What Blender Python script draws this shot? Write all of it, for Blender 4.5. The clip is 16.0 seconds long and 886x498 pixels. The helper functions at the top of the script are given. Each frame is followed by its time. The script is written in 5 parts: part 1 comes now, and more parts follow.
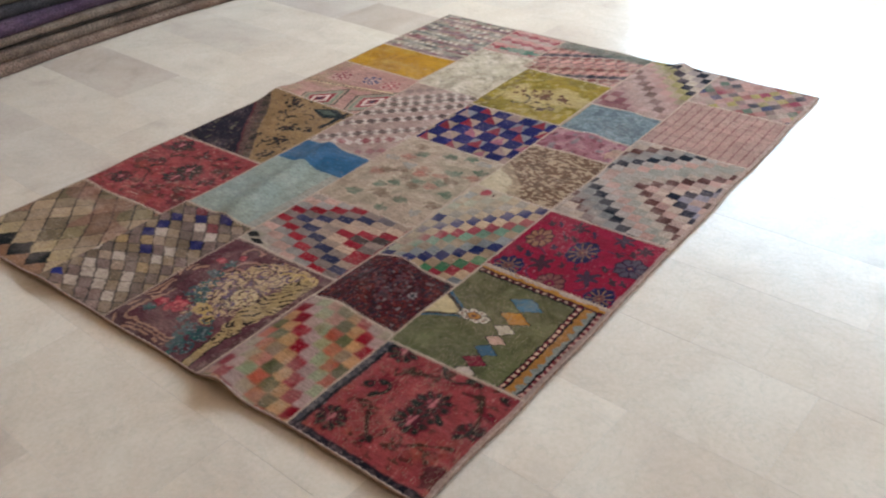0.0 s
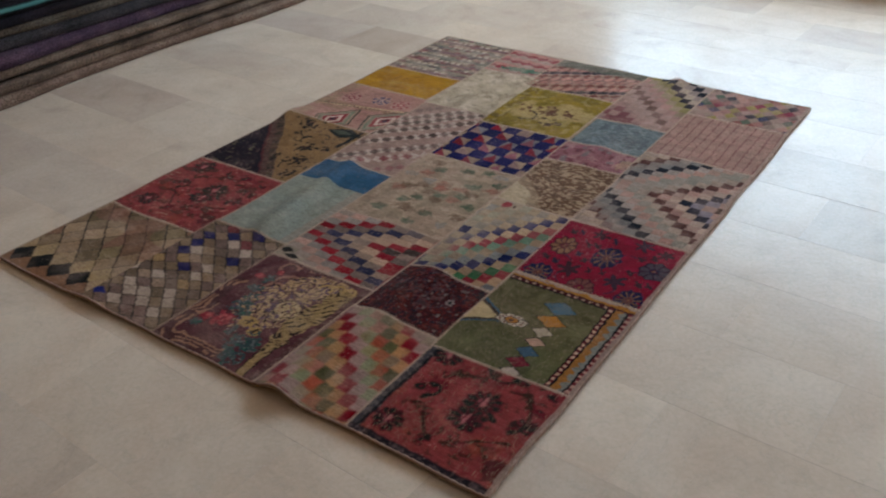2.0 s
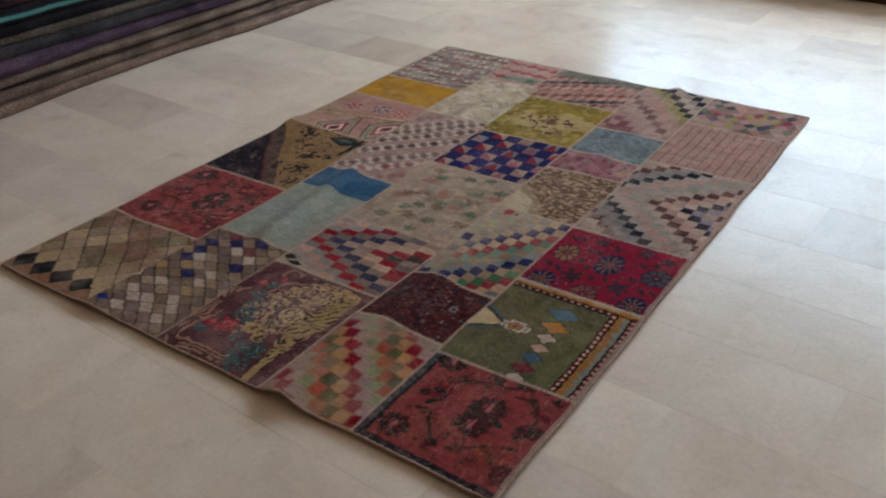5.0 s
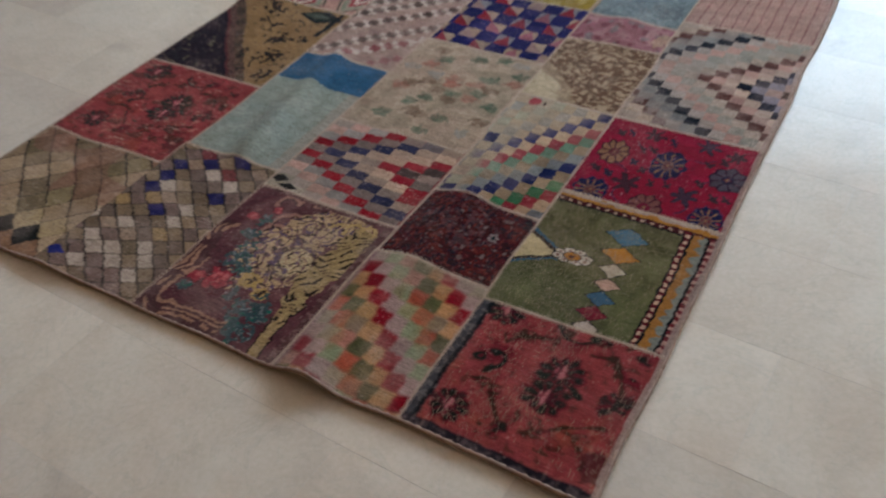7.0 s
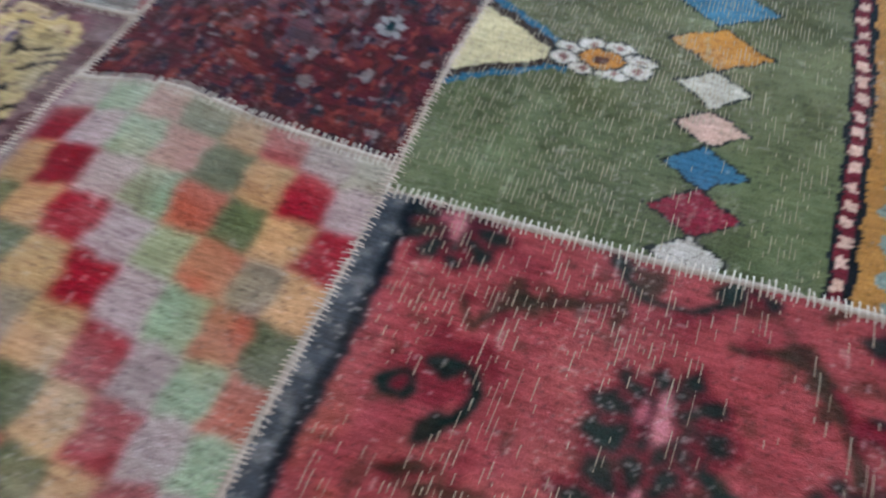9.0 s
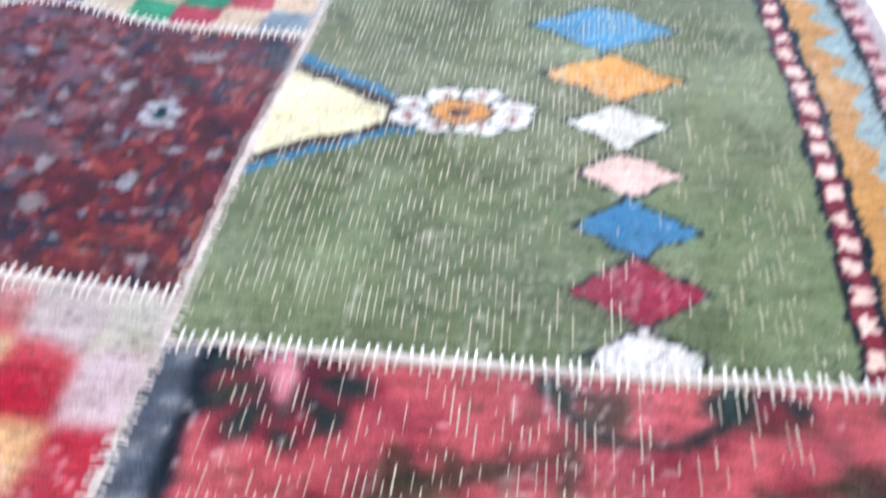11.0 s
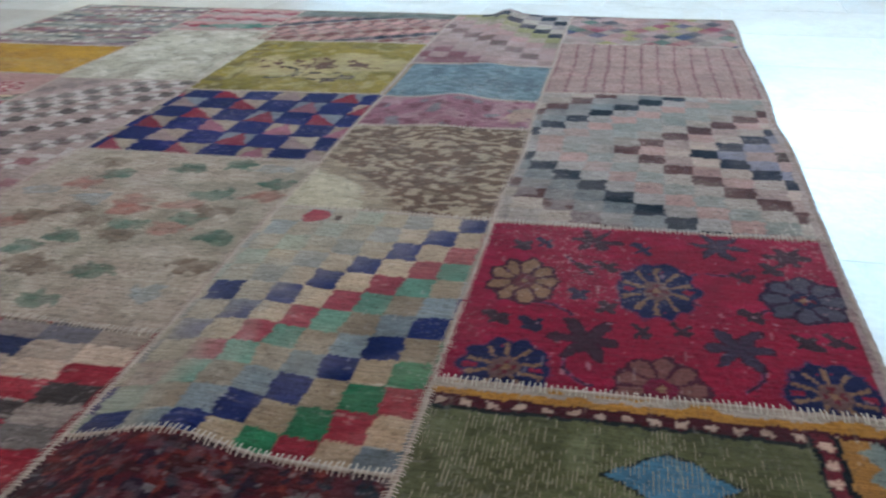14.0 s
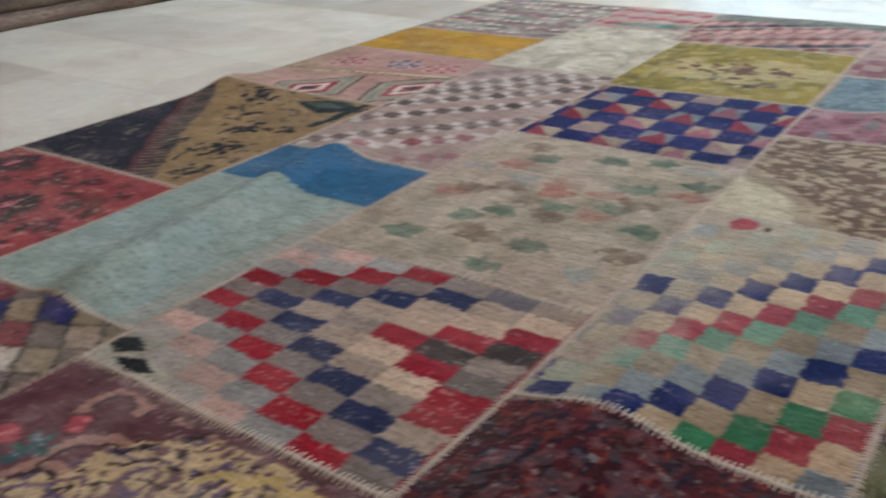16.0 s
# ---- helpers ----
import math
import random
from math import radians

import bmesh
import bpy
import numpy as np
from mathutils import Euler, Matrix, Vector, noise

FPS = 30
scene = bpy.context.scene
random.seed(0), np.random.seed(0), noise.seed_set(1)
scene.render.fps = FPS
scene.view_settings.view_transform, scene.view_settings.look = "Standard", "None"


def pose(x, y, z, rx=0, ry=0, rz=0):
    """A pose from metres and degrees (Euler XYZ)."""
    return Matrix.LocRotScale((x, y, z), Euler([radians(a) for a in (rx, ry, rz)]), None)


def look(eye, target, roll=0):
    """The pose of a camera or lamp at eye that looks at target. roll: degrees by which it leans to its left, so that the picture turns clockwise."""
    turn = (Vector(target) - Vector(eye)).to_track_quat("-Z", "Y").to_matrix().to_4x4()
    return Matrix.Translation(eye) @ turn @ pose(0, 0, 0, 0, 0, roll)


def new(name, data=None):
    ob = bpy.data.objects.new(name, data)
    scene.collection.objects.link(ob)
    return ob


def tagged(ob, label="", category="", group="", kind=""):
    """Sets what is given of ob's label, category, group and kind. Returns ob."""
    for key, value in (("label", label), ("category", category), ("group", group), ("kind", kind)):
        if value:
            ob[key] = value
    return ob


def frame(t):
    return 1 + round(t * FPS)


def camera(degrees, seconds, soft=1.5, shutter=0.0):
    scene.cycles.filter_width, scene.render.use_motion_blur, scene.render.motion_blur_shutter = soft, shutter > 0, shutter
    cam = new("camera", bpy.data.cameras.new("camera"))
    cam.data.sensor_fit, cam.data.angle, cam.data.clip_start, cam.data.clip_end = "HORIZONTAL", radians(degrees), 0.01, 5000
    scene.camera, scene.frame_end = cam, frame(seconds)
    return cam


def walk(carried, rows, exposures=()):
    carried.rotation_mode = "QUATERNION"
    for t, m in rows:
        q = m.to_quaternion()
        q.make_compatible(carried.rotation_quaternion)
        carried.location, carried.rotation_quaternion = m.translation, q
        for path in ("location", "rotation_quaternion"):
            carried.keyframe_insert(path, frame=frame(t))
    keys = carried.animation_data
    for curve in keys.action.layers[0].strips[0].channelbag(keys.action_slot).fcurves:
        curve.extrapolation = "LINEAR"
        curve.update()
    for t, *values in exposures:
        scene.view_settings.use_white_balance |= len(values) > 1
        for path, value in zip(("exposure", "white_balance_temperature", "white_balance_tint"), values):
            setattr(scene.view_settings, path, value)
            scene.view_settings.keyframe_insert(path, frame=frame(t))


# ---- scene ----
# ---------------------------------------------------------------- camera
cam = camera(53.7, 16.0, soft=2.1, shutter=0.6)
PATH = [
    (0, (0.738, -0.848, 1.312), (-0.302, 0.47, 0.224), -1.9),
    (0.5, (0.787, -0.93, 1.335), (-0.259, 0.396, 0.264), -2.7),
    (1, (0.719, -0.986, 1.341), (-0.313, 0.367, 0.29), -3.4),
    (1.5, (0.666, -1.018, 1.34), (-0.327, 0.362, 0.287), -3.1),
    (2, (0.656, -1.034, 1.342), (-0.338, 0.35, 0.295), -2.1),
    (2.5, (0.667, -1.039, 1.339), (-0.337, 0.344, 0.298), -2.2),
    (3, (0.669, -1.048, 1.341), (-0.329, 0.348, 0.314), -2.4),
    (5.5, (0.615, -1.068, 1.334), (-0.373, 0.336, 0.309), -1.7),
    (6, (0.516, -1.087, 1.334), (-0.46, 0.32, 0.3), -1.6),
    (6.5, (0.379, -0.971, 1.29), (-0.49, 0.417, 0.142), -1.5),
    (7, (0.22, -0.77, 1.264), (-0.563, 0.504, -0.064), -3.5),
    (7.5, (0.035, -0.595, 1.213), (-0.592, 0.651, -0.22), -1.6),
    (8, (-0.097, -0.37, 1.095), (-0.537, 0.811, -0.457), -3.4),
    (8.5, (-0.178, -0.129, 0.731), (-0.62, 0.936, -0.903), -3.2),
    (8.7, (-0.193, -0.084, 0.589), (-0.615, 1.014, -1.029), -0.5),
    (10.8, (-0.205, 0.098, 0.29), (-0.448, 1.485, -1.131), -1.8),
    (11, (-0.213, 0.104, 0.305), (-0.416, 1.548, -1.064), -0.9),
    (11.5, (-0.205, 0.118, 0.349), (-0.377, 1.697, -0.867), -0.6),
    (12, (-0.201, 0.122, 0.379), (-0.38, 1.774, -0.735), -0.9),
    (12.5, (-0.212, 0.13, 0.408), (-0.432, 1.837, -0.61), -1.4),
    (13, (-0.214, 0.133, 0.42), (-0.484, 1.872, -0.53), -1.9),
    (13.5, (-0.219, 0.134, 0.425), (-0.534, 1.889, -0.481), -1.5),
    (14, (-0.23, 0.132, 0.432), (-0.614, 1.893, -0.436), -1.2),
    (14.5, (-0.25, 0.121, 0.435), (-0.754, 1.858, -0.418), -1.3),
    (15, (-0.274, 0.113, 0.438), (-0.965, 1.795, -0.394), -2.1),
    (15.5, (-0.293, 0.097, 0.438), (-1.186, 1.68, -0.396), -2.6),
    (16, (-0.312, 0.077, 0.439), (-1.389, 1.535, -0.406), -2.7),
]
EXPOSURES = [
    (0, 0.61, 6250, 14), (0.3, 0.43, 6250, 14), (0.7, 0.15, 6250, 14), (1.2, 0.0, 6450, 16), (2, -0.22, 6450, 16), (3, -0.19, 6450, 16),
    (5.5, -0.19, 6450, 16), (6.5, -0.16, 6250, 15), (7.5, 0.46, 6050, 12), (8.2, 0.52, 6050, 12), (8.5, 0.72, 5500, 7), (8.7, 0.95, 4950, 1), (10.8, 2.45, 4800, 8),
    (11.0, 2.45, 4800, 8), (11.5, 2.17, 4950, 11), (12, 1.6, 5150, 11), (13, 0.86, 5550, 10.5), (14, 0.37, 5400, 5), (14.5, 0.22, 5650, 8),
    (15, 0.38, 5900, 9), (16, 0.6, 5850, 8),
]
walk(cam, [(t, look(eye, target, roll)) for t, eye, target, roll in PATH], EXPOSURES)

# ---------------------------------------------------------------- world and light
TURN = radians(-2.9)                      # the room and its tiles are turned a little against the rug
CT, ST = math.cos(TURN), math.sin(TURN)
ROOM = Matrix.Rotation(TURN, 4, "Z")      # room coordinates (u, v) to the world
U0, U1, V0, V1, HIGH = -4.3, 3.3, -4.2, 6.5, 4.0
WIN_U0, WIN_U1, WIN_Z0, WIN_Z1 = -3.2, 2.9, 1.2, 3.5

world = bpy.data.worlds.new("daylight")
scene.world = world
world.use_nodes = True
nt = world.node_tree
sky = nt.nodes.new("ShaderNodeTexSky")
sky.sky_type, sky.sun_disc = "NISHITA", False
sky.sun_elevation, sky.sun_rotation = radians(48), radians(180)
nt.links.new(sky.outputs[0], nt.nodes["Background"].inputs[0])
nt.nodes["Background"].inputs[1].default_value = 0.1

sun = new("sun", bpy.data.lights.new("sun", "SUN"))
sun.data.energy, sun.data.angle, sun.data.color = 3.0, radians(0.5), (1.0, 0.95, 0.88)
sun.matrix_world = look((0, -20, 22), (0, 0, 0))

# the sky's light in the opening of the shop window
def window_light(u0, u1, z0, z1, v, inward, watts, colour):
    lamp = new("window_daylight", bpy.data.lights.new("window_daylight", "AREA"))
    lamp.data.shape, lamp.data.size, lamp.data.size_y = "RECTANGLE", u1 - u0, z1 - z0
    lamp.data.energy, lamp.data.color = watts, colour
    mid = ((u0 + u1) / 2, v, (z0 + z1) / 2)
    lamp.matrix_world = ROOM @ look(mid, (mid[0], v + inward, mid[2]))


window_light(WIN_U0, WIN_U1, WIN_Z0, WIN_Z1, V1 + 0.22, -1, 478.0, (0.60, 0.885, 1.08))


# ---------------------------------------------------------------- materials
def lin(h):
    """A colour from its hex code, as linear light."""
    c = np.array([int(h[i:i + 2], 16) for i in (0, 2, 4)]) / 255.0
    return np.where(c <= 0.04045, c / 12.92, ((c + 0.055) / 1.055) ** 2.4)


def rgba(h):
    return (*[float(v) for v in lin(h)], 1.0)


def material(name, rough=0.6, spec=0.5):
    m = bpy.data.materials.new(name)
    m.use_nodes = True
    b = m.node_tree.nodes["Principled BSDF"]
    b.inputs["Roughness"].default_value = rough
    b.inputs["Specular IOR Level"].default_value = spec
    return m, m.node_tree, b


def noise_node(t, scale, detail=4.0, rough=0.55, distort=0.0, coords=None):
    n = t.nodes.new("ShaderNodeTexNoise")
    n.inputs["Scale"].default_value, n.inputs["Detail"].default_value = scale, detail
    n.inputs["Roughness"].default_value, n.inputs["Distortion"].default_value = rough, distort
    if coords:
        t.links.new(coords, n.inputs["Vector"])
    return n


def ramp(t, source, stops):
    r = t.nodes.new("ShaderNodeValToRGB")
    el = r.color_ramp.elements
    while len(el) < len(stops):
        el.new(0.5)
    for e, (p, c) in zip(el, stops):
        e.position, e.color = p, c if len(c) == 4 else (*c, 1)
    t.links.new(source, r.inputs[0])
    return r


def mixed(t, kind, fac, a, b):
    m = t.nodes.new("ShaderNodeMix")
    m.data_type, m.blend_type = "RGBA", kind
    for socket, value in ((m.inputs[0], fac), (m.inputs[6], a), (m.inputs[7], b)):
        if isinstance(value, (int, float, tuple)):
            socket.default_value = value
        else:
            t.links.new(value, socket)
    return m.outputs[2]


def bumped(t, b, height, strength, distance):
    n = t.nodes.new("ShaderNodeBump")
    n.inputs["Strength"].default_value, n.inputs["Distance"].default_value = strength, distance
    t.links.new(height, n.inputs["Height"])
    t.links.new(n.outputs[0], b.inputs["Normal"])


def marble_material(name="polished_marble", tint="ffffff"):
    m, t, b = material(name, 0.14, 0.122)
    geo, info = t.nodes.new("ShaderNodeNewGeometry"), t.nodes.new("ShaderNodeObjectInfo")
    shift = t.nodes.new("ShaderNodeVectorMath")       # each tile is cut from another place of the block
    shift.operation = "MULTIPLY_ADD"
    comb = t.nodes.new("ShaderNodeCombineXYZ")
    for i in range(3):
        t.links.new(info.outputs["Random"], comb.inputs[i])
    t.links.new(comb.outputs[0], shift.inputs[0])
    shift.inputs[1].default_value = (37.0, 91.0, 53.0)
    t.links.new(geo.outputs["Position"], shift.inputs[2])
    cloud = noise_node(t, 2.6, 6, 0.6, 0.7, shift.outputs[0])
    vein = noise_node(t, 5.0, 8, 0.62, 2.2, shift.outputs[0])
    grain = noise_node(t, 90.0, 3, 0.6, 0.0, shift.outputs[0])
    base = ramp(t, cloud.outputs[0], [(0.22, rgba("d4b9a8")), (0.42, rgba("ddc2b1")), (0.56, rgba("e2c8b7")), (0.78, rgba("e9d1c1"))])
    line = ramp(t, vein.outputs[0], [(0.484, (0, 0, 0)), (0.5, (1, 1, 1)), (0.516, (0, 0, 0))])
    veined = mixed(t, "MIX", 0.0, base.outputs[0], rgba("a49d92"))
    scale = t.nodes.new("ShaderNodeMath")
    scale.operation, scale.inputs[1].default_value = "MULTIPLY", 0.16
    t.links.new(line.outputs[0], scale.inputs[0])
    t.links.new(scale.outputs[0], veined.node.inputs[0])
    tone = ramp(t, info.outputs["Random"], [(0.0, rgba("eceae9")), (0.12, rgba("f1efec")), (0.28, rgba("f5f2ee")), (0.8, rgba("f9f6f1")), (1.0, rgba("fffdf9"))])
    col = mixed(t, "MULTIPLY", 1.0, veined, tone.outputs[0])
    fine = ramp(t, grain.outputs[0], [(0.3, rgba("efece6")), (0.7, rgba("ffffff"))])
    smudge = ramp(t, noise_node(t, 3.1, 5, 0.62, 1.4, geo.outputs["Position"]).outputs[0], [(0.30, rgba("dedad8")), (0.43, rgba("f6f4f2")), (0.56, rgba("ffffff"))])
    col = mixed(t, "MULTIPLY", 0.5, col, smudge.outputs[0])
    col = mixed(t, "MULTIPLY", 1.0, mixed(t, "MULTIPLY", 0.6, col, fine.outputs[0]), rgba(tint))
    t.links.new(col, b.inputs["Base Color"])
    wear = noise_node(t, 7.0, 5, 0.65, 0.3, geo.outputs["Position"])
    ro = ramp(t, wear.outputs[0], [(0.25, (0.17,) * 3), (0.75, (0.25,) * 3)])
    t.links.new(ro.outputs[0], b.inputs["Roughness"])
    bumped(t, b, noise_node(t, 9.0, 3, 0.5, 0.0, geo.outputs["Position"]).outputs[0], 0.05, 0.01)
    return m


def plain_material(name, dark, light, scale, rough, bump=0.1, distance=0.002, spec=0.5):
    m, t, b = material(name, rough, spec)
    geo = t.nodes.new("ShaderNodeNewGeometry")
    a, c = noise_node(t, scale, 6, 0.6, 0.2, geo.outputs["Position"]), noise_node(t, scale * 14, 3, 0.6, 0, geo.outputs["Position"])
    big = ramp(t, a.outputs[0], [(0.3, rgba(dark)), (0.7, rgba(light))])
    fine = ramp(t, c.outputs[0], [(0.3, rgba("e4e4e4")), (0.7, rgba("ffffff"))])
    t.links.new(mixed(t, "MULTIPLY", 0.8, big.outputs[0], fine.outputs[0]), b.inputs["Base Color"])
    bumped(t, b, c.outputs[0], bump, distance)
    return m


def wool_material():
    """Knotted wool: the dyes are in the mesh's knots, the fibre and its unevenness here."""
    m, t, b = material("knotted_wool", 0.95, 0.03)
    geo, at = t.nodes.new("ShaderNodeNewGeometry"), t.nodes.new("ShaderNodeAttribute")
    at.attribute_name = "knot"
    abrash = noise_node(t, 26.0, 5, 0.65, 0.4, geo.outputs["Position"])
    fibre = noise_node(t, 900.0, 2, 0.6, 0.0, geo.outputs["Position"])
    tone = ramp(t, abrash.outputs[0], [(0.25, rgba("cfcbc6")), (0.6, rgba("ffffff"))])
    comb = t.nodes.new("ShaderNodeVectorMath")       # the rows of knots, drawn out across the rug
    comb.operation = "MULTIPLY"
    t.links.new(geo.outputs["Position"], comb.inputs[0])
    comb.inputs[1].default_value = (45.0, 420.0, 45.0)
    rows = noise_node(t, 1.0, 2, 0.5, 0.0, comb.outputs[0])
    weft = ramp(t, rows.outputs[0], [(0.3, rgba("cbc7c2")), (0.65, rgba("ffffff"))])
    hair = ramp(t, fibre.outputs[0], [(0.25, rgba("b9b5b0")), (0.7, rgba("ffffff"))])
    col = mixed(t, "MULTIPLY", 0.7, at.outputs["Color"], tone.outputs[0])
    b.inputs["Sheen Weight"].default_value, b.inputs["Sheen Roughness"].default_value = 0.04, 0.45
    col = mixed(t, "MULTIPLY", 0.75, col, weft.outputs[0])
    t.links.new(mixed(t, "MULTIPLY", 0.8, col, hair.outputs[0]), b.inputs["Base Color"])
    bumped(t, b, fibre.outputs[0], 0.5, 0.0015)
    return m


def pile_material(name, dark, mid, light, stripe=None):
    """The fold of a stored rug: speckled wool with a faint band along it."""
    m, t, b = material(name, 0.95, 0.1)
    geo, tex = t.nodes.new("ShaderNodeNewGeometry"), t.nodes.new("ShaderNodeTexCoord")
    a, c = noise_node(t, 5.0, 5, 0.65, 0.3, geo.outputs["Position"]), noise_node(t, 150.0, 4, 0.7, 0, geo.outputs["Position"])
    base = ramp(t, a.outputs[0], [(0.3, rgba(dark)), (0.5, rgba(mid)), (0.72, rgba(light))])
    speck = ramp(t, c.outputs[0], [(0.36, rgba("827b75")), (0.52, rgba("d6d1cc")), (0.66, rgba("ffffff"))])
    col = mixed(t, "MULTIPLY", 0.9, base.outputs[0], speck.outputs[0])
    along = t.nodes.new("ShaderNodeVectorMath")       # the weave's lines run along the fold
    along.operation = "MULTIPLY"
    t.links.new(tex.outputs["Object"], along.inputs[0])
    along.inputs[1].default_value = (60.0, 1.6, 130.0)
    lines = ramp(t, noise_node(t, 1.0, 4, 0.6, 0.4, along.outputs[0]).outputs[0], [(0.32, rgba("857f7a")), (0.5, rgba("d8d3ce")), (0.68, rgba("ffffff"))])
    col = mixed(t, "MULTIPLY", 0.5, col, lines.outputs[0])
    if stripe:
        sep, wob = t.nodes.new("ShaderNodeSeparateXYZ"), t.nodes.new("ShaderNodeMath")
        t.links.new(tex.outputs["Object"], sep.inputs[0])
        wob.operation = "MULTIPLY_ADD"
        t.links.new(a.outputs[0], wob.inputs[0])
        wob.inputs[1].default_value = 0.02
        t.links.new(sep.outputs["Z"], wob.inputs[2])
        band = ramp(t, wob.outputs[0], [(0.030, (0, 0, 0)), (0.036, (1, 1, 1)), (0.046, (1, 1, 1)), (0.052, (0, 0, 0))])
        col = mixed(t, "MIX", band.outputs[0], col, rgba(stripe))
    t.links.new(col, b.inputs["Base Color"])
    bumped(t, b, c.outputs[0], 0.6, 0.004)
    return m


MARBLE = marble_material()
MARBLE_GREY = marble_material("grey_marble", "e9e6e6")
MORTAR = plain_material("tile_mortar", "d3baa9", "dbc2b1", 6.0, 0.9)
PLASTER = plain_material("wall_plaster", "ae8a62", "be9a72", 1.2, 0.85, 0.15)
CEILING = plain_material("ceiling_paint", "b8aea0", "c4baac", 1.0, 0.9)
FRAME = plain_material("window_frame_paint", "b9a98a", "c9bb9c", 3.0, 0.5)
WOOL = wool_material()
SEAM_BROWN = plain_material("brown_seam_tape", "66483c", "8a6655", 40.0, 0.95, 0.5, 0.001, 0.05)
SEAM = plain_material("seam_tape", "947362", "b9937d", 40.0, 0.95, 0.5, 0.001, 0.05)
THREAD = plain_material("white_stitch_thread", "b59480", "d6b299", 60.0, 0.9, 0.3, 0.0006, 0.05)
THREAD_MAUVE = plain_material("mauve_stitch_thread", "ac8773", "d0a78f", 60.0, 0.9, 0.3, 0.0006, 0.05)
WARP = plain_material("bare_warp_thread", "8f7259", "ae8d70", 60.0, 0.9, 0.3, 0.0006, 0.05)
BINDING = plain_material("bound_edge", "8c6a5a", "b28f7e", 45.0, 0.95, 0.6, 0.001, 0.05)
BACKING = plain_material("rug_backing", "8b6a4e", "a48062", 30.0, 0.95, 0.4, 0.001, 0.05)
GLASS, gt, gb = material("window_glass", 0.02)
gb.inputs["Transmission Weight"].default_value, gb.inputs["IOR"].default_value = 1.0, 1.45


# ---------------------------------------------------------------- helpers of the scene
def part(name, data, mat, parent=None, label="", kind=""):
    """Links a mesh, or a bmesh, as one object under its thing or part."""
    if isinstance(data, bmesh.types.BMesh):
        me = bpy.data.meshes.new(name)
        data.to_mesh(me)
        data.free()
    else:
        me = data
    if mat and not me.materials:
        me.materials.append(mat)
    ob = new(name, me)
    ob.parent = parent
    return tagged(ob, label, "", "", kind)


def box(bm, lo, hi, bevel=0.0):
    made = bmesh.ops.create_cube(bm, size=1.0)["verts"]
    for v in made:
        for i in range(3):
            v.co[i] = lo[i] if v.co[i] < 0 else hi[i]
    if bevel:
        edges = list({e for v in made for e in v.link_edges})
        bmesh.ops.bevel(bm, geom=edges, offset=bevel, segments=1, affect="EDGES")


def sheet(name, pos, smooth=True):
    """A grid mesh from an array of places (rows, columns, 3)."""
    ny, nx = pos.shape[:2]
    idx = np.arange(ny * nx).reshape(ny, nx)
    quads = np.stack([idx[:-1, :-1], idx[:-1, 1:], idx[1:, 1:], idx[1:, :-1]], -1).reshape(-1, 4)
    return quad_mesh(name, pos.reshape(-1, 3), quads, smooth)


def quad_mesh(name, co, quads, smooth=True):
    me = bpy.data.meshes.new(name)
    n = len(quads)
    me.vertices.add(len(co))
    me.vertices.foreach_set("co", np.ascontiguousarray(co, dtype=np.float32).ravel())
    me.loops.add(4 * n)
    me.loops.foreach_set("vertex_index", np.ascontiguousarray(quads, dtype=np.int32).ravel())
    me.polygons.add(n)
    me.polygons.foreach_set("loop_start", np.arange(0, 4 * n, 4, dtype=np.int32))
    me.polygons.foreach_set("use_smooth", np.full(n, smooth))
    me.update(calc_edges=True)
    return me


LATTICE = np.random.RandomState(7).rand(16, 64, 64)


def vnoise(x, y, size, seed=0):
    """Smooth noise from 0 to 1 with features of about that size in metres."""
    g = LATTICE[seed % 16]
    a, b = x / size + 31.7 * seed + 500.0, y / size + 17.3 * seed + 500.0
    i, j = np.floor(a).astype(int), np.floor(b).astype(int)
    f, h = a - i, b - j
    f, h = f * f * (3 - 2 * f), h * h * (3 - 2 * h)
    p = lambda di, dj: g[(i + di) % 64, (j + dj) % 64]  # noqa: E731
    return (p(0, 0) * (1 - f) + p(1, 0) * f) * (1 - h) + (p(0, 1) * (1 - f) + p(1, 1) * f) * h


def fnoise(x, y, size, seed=0):
    return (vnoise(x, y, size, seed) * 4 + vnoise(x, y, size / 2, seed + 1) * 2 + vnoise(x, y, size / 4, seed + 2)) / 7


def cell_rand(i, j, seed=0):
    """One random number from 0 to 1 for each cell of a check."""
    return LATTICE[(seed + 5) % 16][np.asarray(i).astype(int) % 64, np.asarray(j).astype(int) % 64]


def step(a, b, v):
    t = np.clip((v - a) / (b - a), 0, 1)
    return t * t * (3 - 2 * t)


# ---------------------------------------------------------------- room


def room_box(name, lo, hi, mat, label=""):
    bm = bmesh.new()
    box(bm, lo, hi)
    ob = tagged(part(name, bm, mat), label, "", "", "structure")
    ob.matrix_world = ROOM
    return ob


room_box("wall_west", (U0 - 0.2, V0, -0.05), (U0, V1, HIGH), PLASTER)
room_box("wall_east", (U1, V0, -0.05), (U1 + 0.2, V1, HIGH), PLASTER)
room_box("ceiling", (U0 - 0.2, V0 - 0.24, HIGH), (U1 + 0.2, V1 + 0.24, HIGH + 0.15), CEILING)


